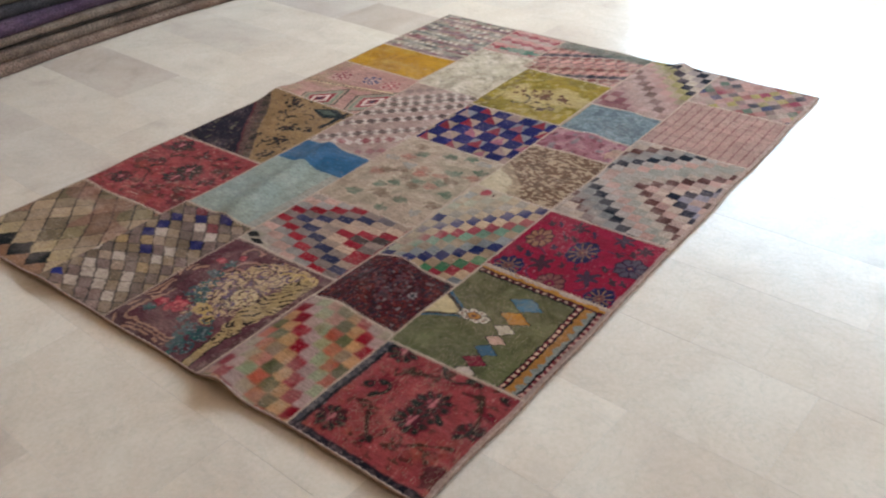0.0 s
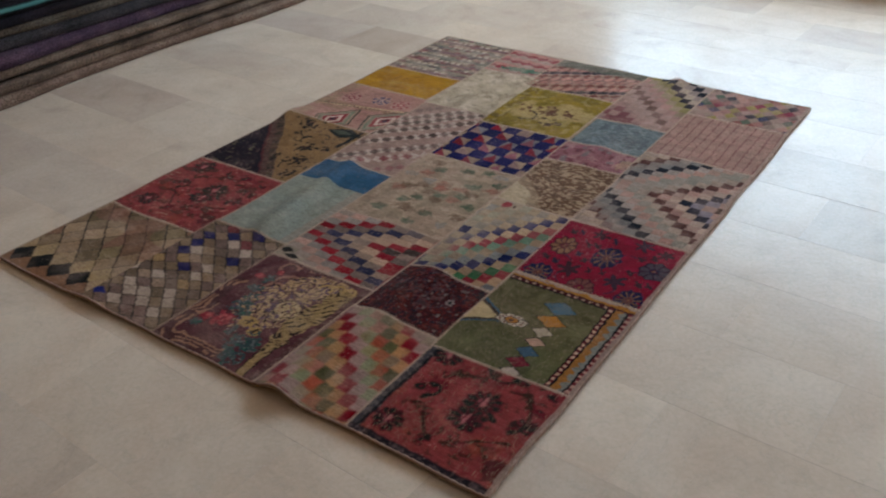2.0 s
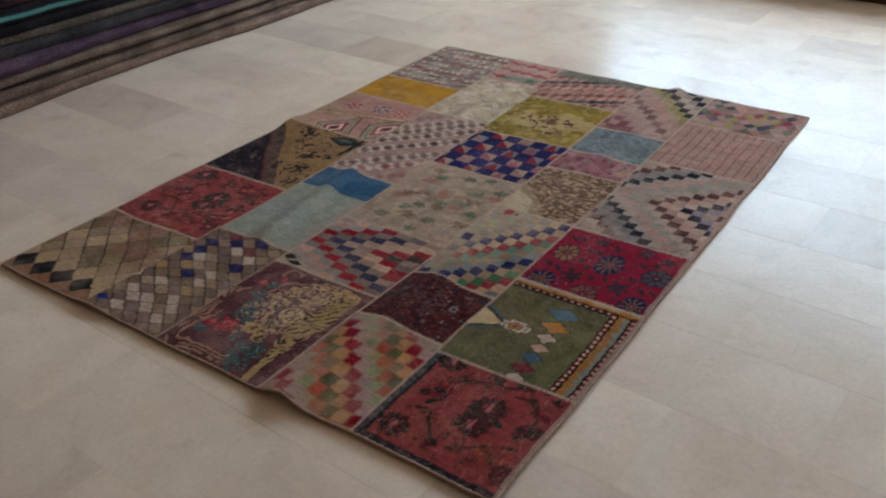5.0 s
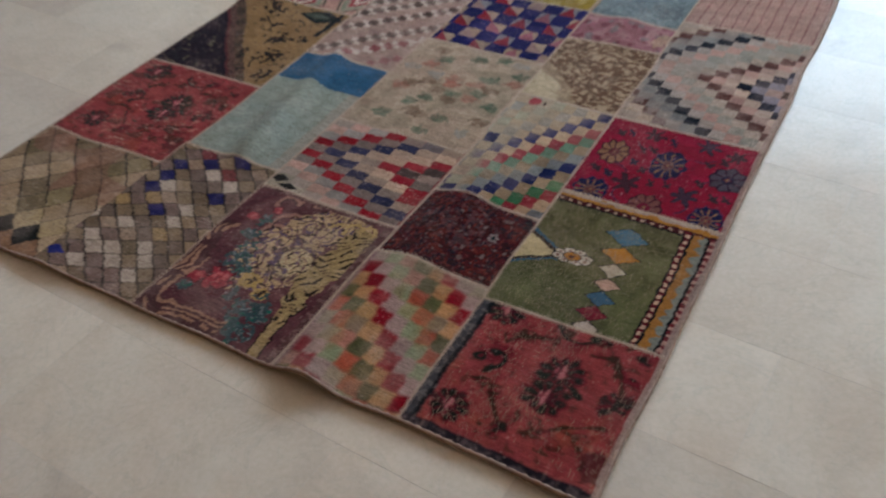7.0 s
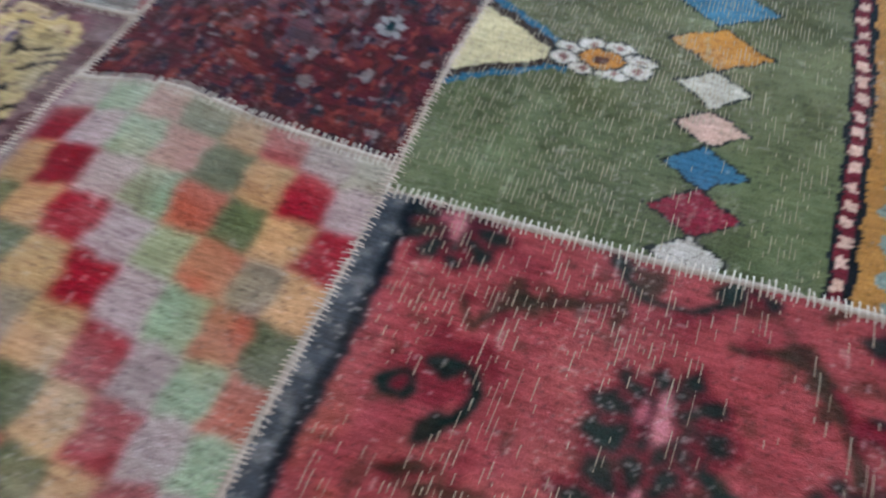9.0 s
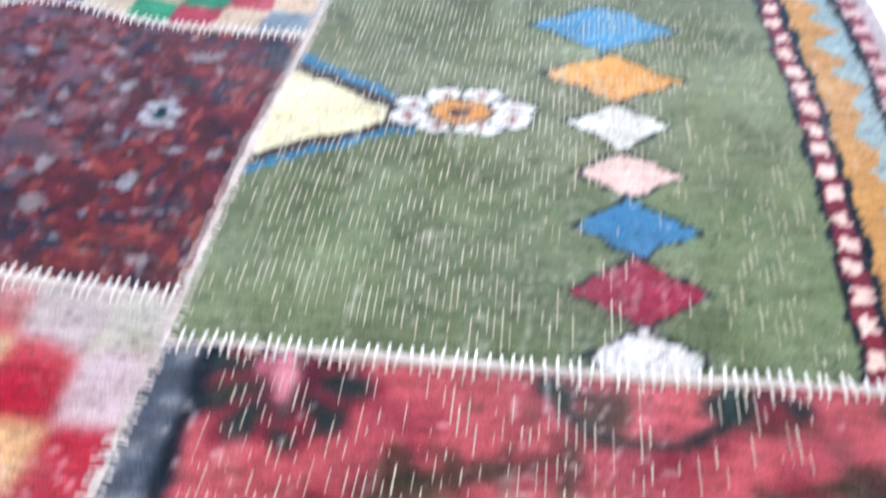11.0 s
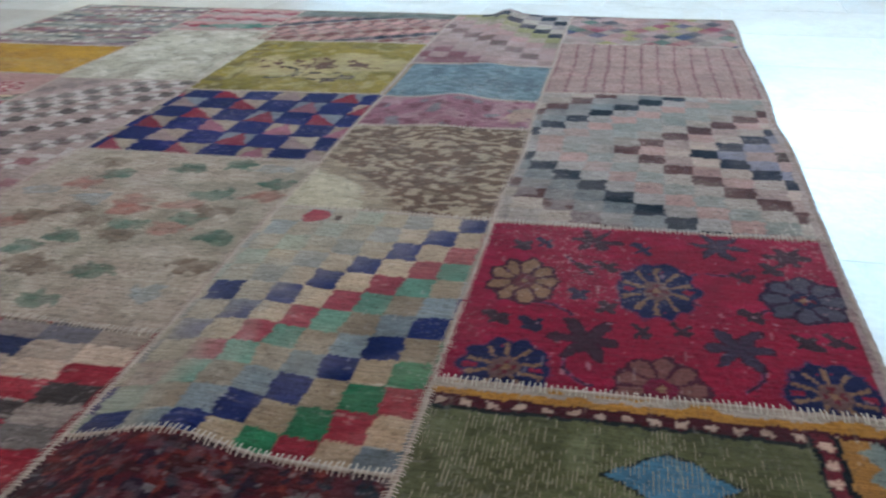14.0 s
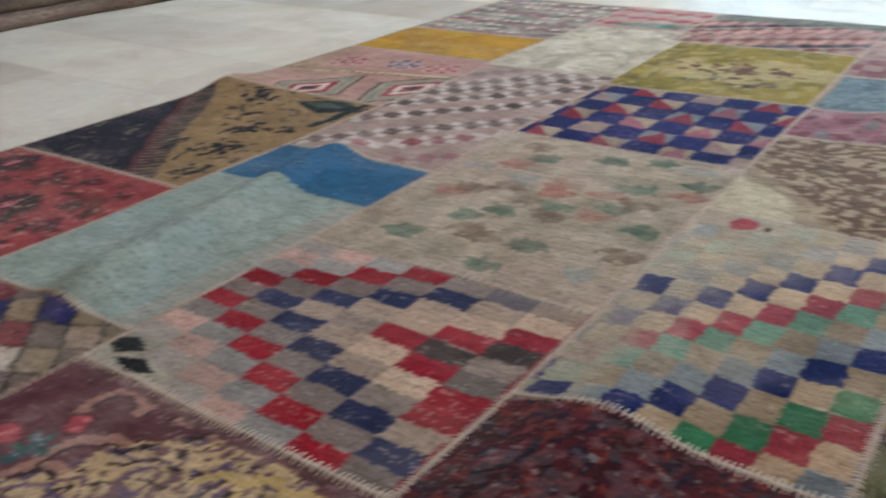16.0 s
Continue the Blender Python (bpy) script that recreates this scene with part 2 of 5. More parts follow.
def window_wall(wall, name, v, out, u0, u1, z0, z1, posts):
    """A wall with a wide opening, and the framed panes in it. out: +1 where the outside lies towards +v."""
    a, b = sorted((v, v + 0.24 * out))
    bm = bmesh.new()
    box(bm, (U0 - 0.2, a, -0.05), (u0, b, HIGH))
    box(bm, (u1, a, -0.05), (U1 + 0.2, b, HIGH))
    box(bm, (u0, a, -0.05), (u1, b, z0))
    box(bm, (u0, a, z1), (u1, b, HIGH))
    ob = tagged(part(wall, bm, PLASTER), kind="structure")
    ob.matrix_world = ROOM
    win = tagged(new(name), "wide shop window with painted frame", "window", "", "structure")
    win.matrix_world = ROOM
    c, d = sorted((v + 0.06 * out, v + 0.13 * out))
    ends = [u0, *posts, u1]
    for i, u in enumerate(ends):
        bm = bmesh.new()
        w = 0.07 if i in (0, len(ends) - 1) else 0.045
        s = 0.0 if i == 0 else (-w if i == len(ends) - 1 else -w / 2)
        box(bm, (u + s, c, z0), (u + s + w, d, z1), 0.006)
        part("post", bm, FRAME, win)
    for z in (z0, z1 - 0.07):
        bm = bmesh.new()
        box(bm, (u0 + 0.07, c + 0.003, z), (u1 - 0.07, d - 0.003, z + 0.07), 0.006)
        part("rail", bm, FRAME, win)
    for a, b in zip(ends[:-1], ends[1:]):
        bm = bmesh.new()
        box(bm, (a + 0.036, c + 0.03, z0 + 0.05), (b - 0.036, c + 0.036, z1 - 0.05))
        part("pane", bm, GLASS, win).visible_shadow = False


window_wall("wall_north", "window_1", V1, 1, WIN_U0, WIN_U1, WIN_Z0, WIN_Z1, (-2.1, -0.4, 1.3))
room_box("wall_south", (U0 - 0.2, V0 - 0.24, -0.05), (U1 + 0.2, V0, HIGH), PLASTER)


# ---------------------------------------------------------------- stored rugs
def fold_mesh(length, depth, thick, seed, sag=0.012):
    """A rug folded once, its round fold in front (towards +x), lying along y; both leaves show at the fold's back."""
    ny = 90
    s = np.linspace(0, 1, ny)
    y = s * length
    ang = np.linspace(-90, 90, 13)
    r = thick / 2
    front = [(math.cos(radians(a)) * r * 0.85, r + math.sin(radians(a)) * r) for a in ang]
    gap = 0.06 * thick
    prof = [(-depth, 0.0), (-depth * 0.5, 0.0), (-0.15, 0.0), *front, (-0.15, thick), (-depth * 0.5, thick), (-depth, thick), (-depth, r + gap), (-0.2, r + gap * 0.3), (-depth, r - gap)]
    px, pz = np.array(prof).T
    n1 = np.array([vnoise(np.array(v), np.array(seed * 3.1), 0.5, seed) for v in y]) - 0.5
    n2 = np.array([vnoise(np.array(v), np.array(seed * 1.7), 0.16, seed + 3) for v in y]) - 0.5
    pos = np.zeros((ny, len(prof), 3))
    pos[..., 0] = px[None] + (0.05 * n1 + 0.012 * n2)[:, None] * (px > -0.4)[None]
    pos[..., 1] = y[:, None]
    pos[..., 2] = pz[None] * (1 + 0.10 * n2[:, None])
    idx = np.arange(ny * len(prof)).reshape(ny, len(prof))
    nxt = np.roll(idx, -1, 1)
    quads = np.stack([idx[:-1], nxt[:-1], nxt[1:], idx[1:]], -1).reshape(-1, 4)
    me = quad_mesh("folded_rug", pos.reshape(-1, 3), quads)
    bm = bmesh.new()
    bm.from_mesh(me)
    bm.verts.ensure_lookup_table()
    for row in (idx[0], idx[-1][::-1]):
        bm.faces.new([bm.verts[k] for k in row])
    bmesh.ops.recalc_face_normals(bm, faces=bm.faces[:])
    bm.to_mesh(me)
    bm.free()
    return me


def rug_pile(at, turn, layers, length, depth, group):
    """Folded rugs, one on another. Each layer: thickness, set-back, colours, label."""
    z = 0.0
    for n, (thick, back, tones, label) in enumerate(layers):
        me = fold_mesh(length - 0.07 * (n % 3), depth, thick, n + int(abs(turn)))
        ob = part("folded_rug", me, pile_material("folded_wool", *tones))
        ob.matrix_world = ROOM @ pose(*at, z, 0, 0, turn) @ Matrix.Translation((-back, 0.03 * (n % 4), 0))
        tagged(ob, label, "rug", group)
        z += thick * 0.99


SIDE = [
    (0.050, 0.000, ("755a4c", "98796a", "b0947f"), "folded pinkish tan wool rug at the foot of a pile"),
    (0.046, 0.018, ("624e43", "8a7061", "a88a77"), "folded grey wool rug lying in a pile"),
    # thin, dark and set back: draws the shaded gap between grey and tan rugs
    (0.014, 0.034, ("2e231d", "3e3028", "544036"), "thin dark layer drawn for the shaded gap between rugs"),
    (0.034, 0.024, ("6a5346", "8c7263", "a48c7c"), "folded dusty tan wool rug in a pile"),
    (0.058, 0.042, ("3d2a40", "604658", "7e616d"), "folded deep purple wool rug in a pile"),
    (0.055, 0.050, ("302c2e", "4a4346", "615658"), "thick folded charcoal wool rug in a pile"),
    (0.034, 0.058, ("4e4036", "6e5e52", "85786c"), "folded brown and tan wool rug in a pile"),
    (0.044, 0.072, ("161117", "251e25", "392e37"), "folded near-black navy rug in a pile"),
    (0.062, 0.076, ("171316", "221b20", "31272e", "49746e"), "folded black rug with a teal stripe in a pile"),
    (0.060, 0.090, ("251819", "3e2728", "553835"), "folded dark maroon wool rug in a pile"),
    (0.070, 0.095, ("3f2a20", "5f4231", "7c5a45"), "folded brown wool rug on top of a pile"),
]
rug_pile((-2.765, -1.3), 2, SIDE, 5.0, 1.1, "folded rugs piled along the wall")
FAR = [
    (0.060, 0.00, ("513424", "77523d", "966d54"), "folded dark brown rug at the foot of a pile"),
    (0.060, 0.01, ("66462e", "926948", "b48863"), "folded rust brown wool rug in a pile"),
    (0.065, 0.02, ("423031", "604848", "7a5e5b"), "folded dark plum wool rug in a pile"),
    (0.060, 0.03, ("624630", "8c6646", "aa805b"), "folded brown wool rug in a pile"),
    (0.055, 0.02, ("3f2c2e", "5d4446", "775a59"), "folded dusty plum rug on top of a pile"),
]
rug_pile((-2.4, 4.09), 270, FAR, 5.2, 0.4, "folded rugs piled under the window")


# ---------------------------------------------------------------- the patchwork rug
WIDE = 1.70
TOP = 0.009                                # the rug's upper side over the floor


def far_edge(x):
    return 2.262 - 0.048 * x


def lift(x, y):
    """How far the rug's waves stand off the floor."""
    x, y = np.asarray(x, float), np.asarray(y, float)
    yy = np.maximum(y, 0)
    z = 0.026 * np.exp(-(((x + 0.575) / 0.052) ** 2)) * np.exp(-yy / 0.30)
    z += 0.007 * np.exp(-(((x + 0.555) / 0.05) ** 2) - ((y - 0.58) / 0.14) ** 2)
    z += 0.021 * np.exp(-(((x + 1.165 + 0.10 * (y - 0.75)) / 0.036) ** 2)) * step(0.42, 0.58, y) * (1 - step(0.98, 1.12, y))
    z += 0.013 * np.exp(-(((x + 0.53) / 0.026) ** 2)) * step(1.9, 2.28, y) + 0.004 * np.exp(-(((x + 0.50) / 0.04) ** 2)) * step(1.25, 1.9, y)
    z += 0.009 * np.exp(-(((x + 0.52) / 0.045) ** 2) - ((y - 1.53) / 0.10) ** 2)
    z += 0.016 * np.exp(-(((y - 1.25) / 0.065) ** 2)) * np.exp(-np.maximum(x + WIDE, 0) / 0.13)
    z += 0.011 * np.exp(-(((x + 1.28) / 0.07) ** 2)) * np.exp(-yy / 0.12)
    z += 0.004 * np.exp(-(((y - 1.42) / 0.07) ** 2)) * np.exp(np.minimum(x, 0) / 0.08)
    return z + 0.003 * vnoise(x, y, 0.3, 3)


def sewn(x, y):
    """The small sideways drift of cut and sewn edges."""
    dx = 0.010 * (vnoise(x, y, 0.17, 11) - 0.5)
    dy = 0.010 * (vnoise(x, y, 0.15, 12) - 0.5) + 0.012 * np.exp(-(((x + 0.56) / 0.06) ** 2) - ((y - 0.6) / 0.3) ** 2)
    return x + dx, (y + dy) * (1 + 0.019 * (1 + x / WIDE))      # a little out of square


def place(x, y, up):
    a, b = sewn(x, y)
    return np.stack([a, b, TOP + lift(a, b) + up], -1)


RUG = tagged(new("patchwork_rug"), "worn patchwork rug of many sewn vintage carpet pieces on marble", "rug")
CREAM, PALE = lin("d9d0bf"), lin("c6bbb0")


def fill(shape, h):
    return np.broadcast_to(lin(h), (*shape, 3)).copy()


def lay(c, h, m):
    """Dye a colour over another where m is 1."""
    col = lin(h) if isinstance(h, str) else h
    c += (col - c) * np.clip(m, 0, 1)[..., None]


def pick(table, k):
    cols = np.array([lin(h) for h in table])
    return cols[np.clip(k, 0, len(table) - 1).astype(int)]


def disc(x, y, cx, cy, rx, ry=None, rag=0.0):
    """1 inside an ellipse with a ragged outline."""
    ry = ry or rx
    r = np.hypot((x - cx) / rx, (y - cy) / ry) + rag * (vnoise(x, y, 0.011, 4) - 0.5)
    return (r < 1).astype(float)


def diamond(x, y, cx, cy, rx, ry):
    return (np.abs(x - cx) / rx + np.abs(y - cy) / ry < 1).astype(float)


def bar(x, y, x0, y0, x1, y1, w, wob=0.0):
    """1 along a line of width w."""
    dx, dy = x1 - x0, y1 - y0
    t = np.clip(((x - x0) * dx + (y - y0) * dy) / (dx * dx + dy * dy), 0, 1)
    d = np.hypot(x - x0 - t * dx, y - y0 - t * dy) + wob * (vnoise(x, y, 0.02, 6) - 0.5)
    return (d < w / 2).astype(float)


def arc(x, y, cx, cy, r, a0, a1, w):
    an = (np.degrees(np.arctan2(y - cy, x - cx)) - a0) % 360
    return ((np.abs(np.hypot(x - cx, y - cy) - r) < w / 2) & (an < (a1 - a0) % 360)).astype(float)


def threads(c, x, y, much, along="y", seed=0, pitch=0.0066, col=CREAM, dash=0.020, weight=0.6):
    """Bare warp threads where the pile is worn off."""
    a, b = (x, y) if along == "y" else (y, x)
    a = a + 0.003 * (vnoise(x, y, 0.10, 13) - 0.5)
    n = np.floor(a / pitch)
    on = vnoise(n * 7.31, b, 0.06, seed + 2) * 0.20 + vnoise(n * 3.17, b, dash, seed + 9) * 0.60 + vnoise(x, y, 0.07, seed + 5) * 0.20
    m = ((a / pitch) % 1 < 0.36) * step(0.0, 0.25, on - (0.92 - much))
    lay(c, col, m * weight)


def faded(c, x, y, much, size=0.08, seed=0, col=PALE):
    lay(c, col, much * step(0.35, 0.75, fnoise(x, y, size, seed)))


def rosette(c, x, y, cx, cy, r, petal, core, ring, n=8, squash=1.0):
    """A round flower of separate petals."""
    dx, dy = (x - cx), (y - cy) / squash
    d, a = np.hypot(dx, dy) / r, np.arctan2(dy, dx)
    lay(c, ring, (d < 1.0 + 0.10 * np.cos(n * a)).astype(float))
    lay(c, petal, ((d < 0.92) & (d > 0.30) & (np.cos(n * a + 0.4) > -0.25)).astype(float))
    lay(c, core, ((d < 0.72) & (d > 0.48) & (np.cos(n * a + 0.4) > 0.75)).astype(float))
    lay(c, petal, (d < 0.30).astype(float))
    lay(c, core, (d < 0.17).astype(float))


def chevrons(x, y, x0, yc, px, py, table, low):
    i, j = np.floor((x - x0) / px), np.floor((y - yc) / py + 0.5)
    k = np.clip(i - np.abs(j) - low, 0, len(table) - 1)
    return pick(table, k) * (0.86 + 0.28 * cell_rand(i + 9, j + 30, 2))[..., None], i, j


# --- the designs, each a colour for every knot at (x, y)
def red_flowered(x, y, cx, cy, seed):
    """Rose ground with ragged dark flowers and thin sprigs; (cx, cy) is the piece's middle."""
    c = fill(x.shape, "b05454")
    lay(c, "bd6660", 0.55 * step(0.45, 0.75, fnoise(x, y, 0.06, seed)))
    lay(c, "a84a52", 0.5 * step(0.5, 0.8, fnoise(x, y, 0.035, seed + 3)))
    lay(c, "b2663f", 0.35 * step(0.55, 0.75, fnoise(x, y, 0.05, seed + 9)) * (1 - step(0.0, 0.06, y - cy + 0.02)))
    dark, halo, pale, olive = "2a3c33", "8c2636", "cf8488", "4c402c"
    # flowers: middle, size across and along
    for dx, dy, r, q in ((0.034, 0.051, 0.040, 0.84), (0.032, -0.012, 0.040, 0.84), (-0.117, -0.104, 0.034, 0.95), (-0.128, 0.154, 0.036, 0.95)):
        u, v = cx + dx, cy + dy
        an = np.arctan2(y - v, x - u)
        d = np.hypot((x - u) / r, (y - v) / (r * q)) / (1 + 0.10 * np.cos(10 * an + seed) + 0.30 * (vnoise(x, y, 0.013, 4) - 0.5))
        lay(c, halo, 0.85 * (d < 1.16))
        lay(c, dark, (d < 1.02) * (d > 0.30) * (vnoise(x, y, 0.009, 15) > 0.16) * 0.95)
        lay(c, halo, (d < 0.98) * (d > 0.42) * (np.cos(10 * an + seed) < -0.45) * 0.85)
        lay(c, "6c2436", (d < 0.46) * (vnoise(x, y, 0.008, 6) > 0.4) * 0.9)
        lay(c, pale, disc(x, y, u, v, r * 0.13, r * 0.46, 0.5))
        lay(c, "c4707a", disc(x, y, u - r * 0.3, v + 0.003, r * 0.08, r * 0.2, 0.5))
    lay(c, dark, bar(x, y, cx - 0.006, cy + 0.036, cx + 0.010, cy + 0.030, 0.012, 0.006) + bar(x, y, cx + 0.068, cy + 0.022, cx + 0.086, cy + 0.010, 0.010, 0.006))
    # a hooked bud with its stem and a small ring flower
    lay(c, halo, 0.7 * disc(x, y, cx - 0.096, cy + 0.042, 0.024, 0.028, 0.8))
    lay(c, dark, arc(x, y, cx - 0.094, cy + 0.030, 0.021, 290, 110, 0.0075))
    lay(c, dark, 0.95 * disc(x, y, cx - 0.097, cy + 0.046, 0.014, 0.010, 0.8))
    lay(c, dark, 0.95 * disc(x, y, cx - 0.092, cy + 0.006, 0.008, 0.012, 0.8))
    lay(c, dark, disc(x, y, cx - 0.120, cy + 0.026, 0.015, 0.013, 0.6))
    lay(c, halo, disc(x, y, cx - 0.120, cy + 0.026, 0.006, 0.005, 0.6))
    # thin sprigs
    for a0, b0, a1, b1 in ((-0.092, 0.078, -0.072, 0.106), (-0.072, 0.106, -0.016, 0.122), (-0.016, 0.122, 0.004, 0.146), (-0.092, 0.078, -0.104, 0.096), (0.063, 0.114, 0.102, 0.120), (0.102, 0.120, 0.126, 0.098), (0.126, 0.098, 0.141, 0.069),
                           (0.141, 0.069, 0.150, 0.040), (0.094, -0.054, 0.152, -0.030), (0.094, -0.054, 0.050, -0.085), (-0.078, -0.019, -0.056, -0.054), (-0.078, -0.019, -0.111, -0.028), (-0.056, -0.054, -0.020, -0.100)):
        lay(c, halo, 0.8 * bar(x, y, cx + a0 + 0.003, cy + b0, cx + a1 + 0.003, cy + b1, 0.011, 0.006) * (vnoise(x, y, 0.02, 7) > 0.3))
        lay(c, olive, 0.9 * bar(x, y, cx + a0, cy + b0, cx + a1, cy + b1, 0.0058, 0.006))
    for a0, b0, r in ((-0.068, 0.110, 0.020), (-0.017, 0.120, 0.022), (0.004, 0.147, 0.014), (0.102, 0.120, 0.020), (0.126, 0.098, 0.018), (0.121, 0.159, 0.014), (-0.067, -0.034, 0.020), (-0.023, -0.113, 0.026), (0.041, -0.084, 0.026), (0.118, -0.069, 0.026), (0.085, -0.110, 0.024), (-0.005, -0.070, 0.018)):
        lay(c, halo, 0.4 * disc(x, y, cx + a0 + 0.004, cy + b0 - 0.003, r, r * 0.8, 1.2) * (vnoise(x, y, 0.011, 3) > 0.5))
        lay(c, olive, 0.8 * disc(x, y, cx + a0, cy + b0, r * 0.9, r * 0.7, 1.2) * (vnoise(x, y, 0.008, 9) > 0.52))
    # crimson buds
    for a0, b0, r in ((0.149, 0.029, 0.026), (0.130, 0.008, 0.014), (0.069, 0.159, 0.016), (0.154, 0.143, 0.012), (-0.013, -0.107, 0.016), (0.160, 0.085, 0.014)):
        lay(c, halo, disc(x, y, cx + a0, cy + b0, r, r * 0.9, 1.1))
        lay(c, dark, 0.9 * disc(x, y, cx + a0, cy + b0, r * 0.85, r * 0.75, 1.4) * (vnoise(x, y, 0.010, 5) > 0.46))
    lay(c, halo, 0.5 * arc(x, y, cx + 0.022, cy + 0.176, 0.046, 180, 360, 0.012))
    lay(c, dark, arc(x, y, cx + 0.022, cy + 0.176, 0.043, 180, 360, 0.0052))
    for a0, b0 in ((-0.014, 0.158), (0.056, 0.156)):
        lay(c, dark, 0.9 * disc(x, y, cx + a0, cy + b0, 0.010, 0.008, 1.0))
    lay(c, "3a2a30", 0.55 * disc(x, y, cx + 0.167, cy - 0.109, 0.026, 0.030, 0.9))
    lay(c, halo, 0.4 * (vnoise(x, y, 0.020, seed + 7) > 0.82))
    lay(c, olive, 0.5 * (vnoise(x, y, 0.012, seed + 4) > 0.86))
    return c


def d_red_near(x, y):
    c = red_flowered(x, y, -0.187, 0.172, 1)
    edge = x + 0.349 + 0.004 * (vnoise(x, y, 0.06, 3) - 0.5)
    lay(c, "585a60", (edge < 0) * 1.0)
    lay(c, "7e7c7c", (edge < 0) * (vnoise(x, y, 0.008, 5) > 0.60))
    lay(c, "20242e", (np.abs(edge) < 0.0045) * 1.0)
    low = y + 0.004 * (vnoise(x, y, 0.03, 6) - 0.5)
    lay(c, "3c3440", (low < 0.018) * 1.0)
    lay(c, "6c6064", (low < 0.012) * (vnoise(x, y, 0.010, 2) > 0.55))
    threads(c, x, y, 0.24 + 0.12 * (1 - step(0.03, 0.14, y)) * step(-0.16, -0.05, x), "y", 3, 0.0066, lin("cdb4a4"), 0.030, 0.55)
    return c


def d_red_left(x, y):
    c = red_flowered(x, y, -1.50, 0.585, 5)
    lay(c, "8f3c38", 0.3 * step(0.4, 0.65, fnoise(x, y, 0.05, 9)))
    lay(c, "4a4a36", 0.5 * (vnoise(x, y, 0.030, 12) > 0.78))
    lay(c, "d0a090", 0.5 * (vnoise(x, y, 0.010, 8) > 0.88))
    threads(c, x, y, 0.2 + 0.1 * vnoise(x, y, 0.1, 3), "x", 4)
    return c


def d_green(x, y):
    c = fill(x.shape, "85865a")
    lay(c, "737148", step(0.45, 0.7, fnoise(x, y, 0.10, 2)))
    lay(c, "94966f", 0.6 * step(0.55, 0.8, fnoise(x, y, 0.05, 7)))
    lay(c, "76885f", 0.35 * (1 - step(0.40, 0.54, y + 0.05 * (fnoise(x, y, 0.08, 3) - 0.5))))
    ink = "3b3a36"
    for cx, cy, rx, ry, h in ((-0.179, 0.629, 0.047, 0.030, "6a94ae"), (-0.172, 0.570, 0.041, 0.025, "d79a48"), (-0.171, 0.521, 0.029, 0.021, "d9d0bd"),
                              (-0.168, 0.477, 0.027, 0.018, "dcb8a4"), (-0.166, 0.434, 0.031, 0.021, "5a84a4"), (-0.165, 0.389, 0.031, 0.023, "a82b45"), (-0.163, 0.349, 0.026, 0.017, "d6cdc0")):
        lay(c, ink, diamond(x, y, cx, cy, rx + 0.0038, ry + 0.0027))
        lay(c, h, diamond(x, y, cx, cy, rx, ry))
    # the horn with its flower
    s = np.clip((x + 0.372) / 0.075, 0, 1)
    lay(c, "4d7f9f", (x < -0.285) * (np.abs(y - 0.519) < 0.064 - 0.046 * s))
    lay(c, "5a4436", (x < -0.285) * (np.abs(y - 0.519) < 0.055 - 0.044 * s))
    lay(c, "dfd0a4", (x < -0.302) * (np.abs(y - 0.518) < 0.044 - 0.042 * s))
    for dx, dy in ((-0.029, 0.006), (-0.029, -0.007), (-0.011, 0.016), (0.012, 0.016), (-0.011, -0.016), (0.012, -0.016), (0.029, 0.007), (0.029, -0.007)):
        lay(c, ink, disc(x, y, -0.260 + dx, 0.526 + dy, 0.0145, 0.0088))
        lay(c, "e0d6c8", disc(x, y, -0.260 + dx, 0.526 + dy, 0.0122, 0.0064))
        lay(c, "a5776c", disc(x, y, -0.260 + dx, 0.526 + dy, 0.004, 0.003))
    lay(c, ink, disc(x, y, -0.260, 0.526, 0.020, 0.0135))
    lay(c, "d08f3c", disc(x, y, -0.260, 0.526, 0.0175, 0.0112))
    lay(c, "6b3b2c", disc(x, y, -0.260, 0.526, 0.008, 0.005))
    # border on two sides
    t = y - 0.688
    lay(c, "6e1f26", (t > 0) * 1.0)
    lay(c, "c9ad98", (t > 0.005) * (t < 0.0125) * ((x / 0.0215) % 1 < 0.42))
    lay(c, ink, (np.abs(t) < 0.0025) * 1.0)
    lay(c, "c89345", (t > 0.018) * 1.0)
    lay(c, "c0b0a0", (t > 0.027) * (vnoise(x, y, 0.02, 5) > 0.35))
    e = x + 0.075 + 0.004 * np.sin(y * 9)
    inside = (y < 0.700)
    lay(c, "2c2a2b", inside * (e > 0) * (e < 0.019))
    lay(c, "8c2a36", inside * (e > 0.0035) * (e < 0.014))
    lay(c, "e0bda6", inside * (e > 0.0045) * (e < 0.013) * ((y / 0.0195) % 1 < 0.52))
    lay(c, "c08e4c", inside * (e > 0.019) * 1.0)
    lay(c, "9aa39b", inside * (e > 0.019) * (e < 0.050) * (e - 0.019 > 0.012 + 0.012 * np.abs(((y / 0.032) % 1) * 2 - 1) + 0.012 * (vnoise(x, y, 0.012, 3) - 0.5)))
    lay(c, "2f2a2c", inside * (e > 0.049) * 1.0)
    lay(c, "9a3a42", inside * (e > 0.055) * ((y / 0.021) % 1 < 0.5))
    lay(c, "cfa79a", inside * (e > 0.055) * ((y / 0.021) % 1 > 0.55))
    lay(c, "a08c88", inside * (e > 0.068) * 1.0)
    threads(c, x, y, 0.24 + 0.16 * step(0.35, 0.65, fnoise(x, y, 0.09, 4)), "y", 6, 0.0060, lin("b9b79c"), 0.030, 0.5)
    return c


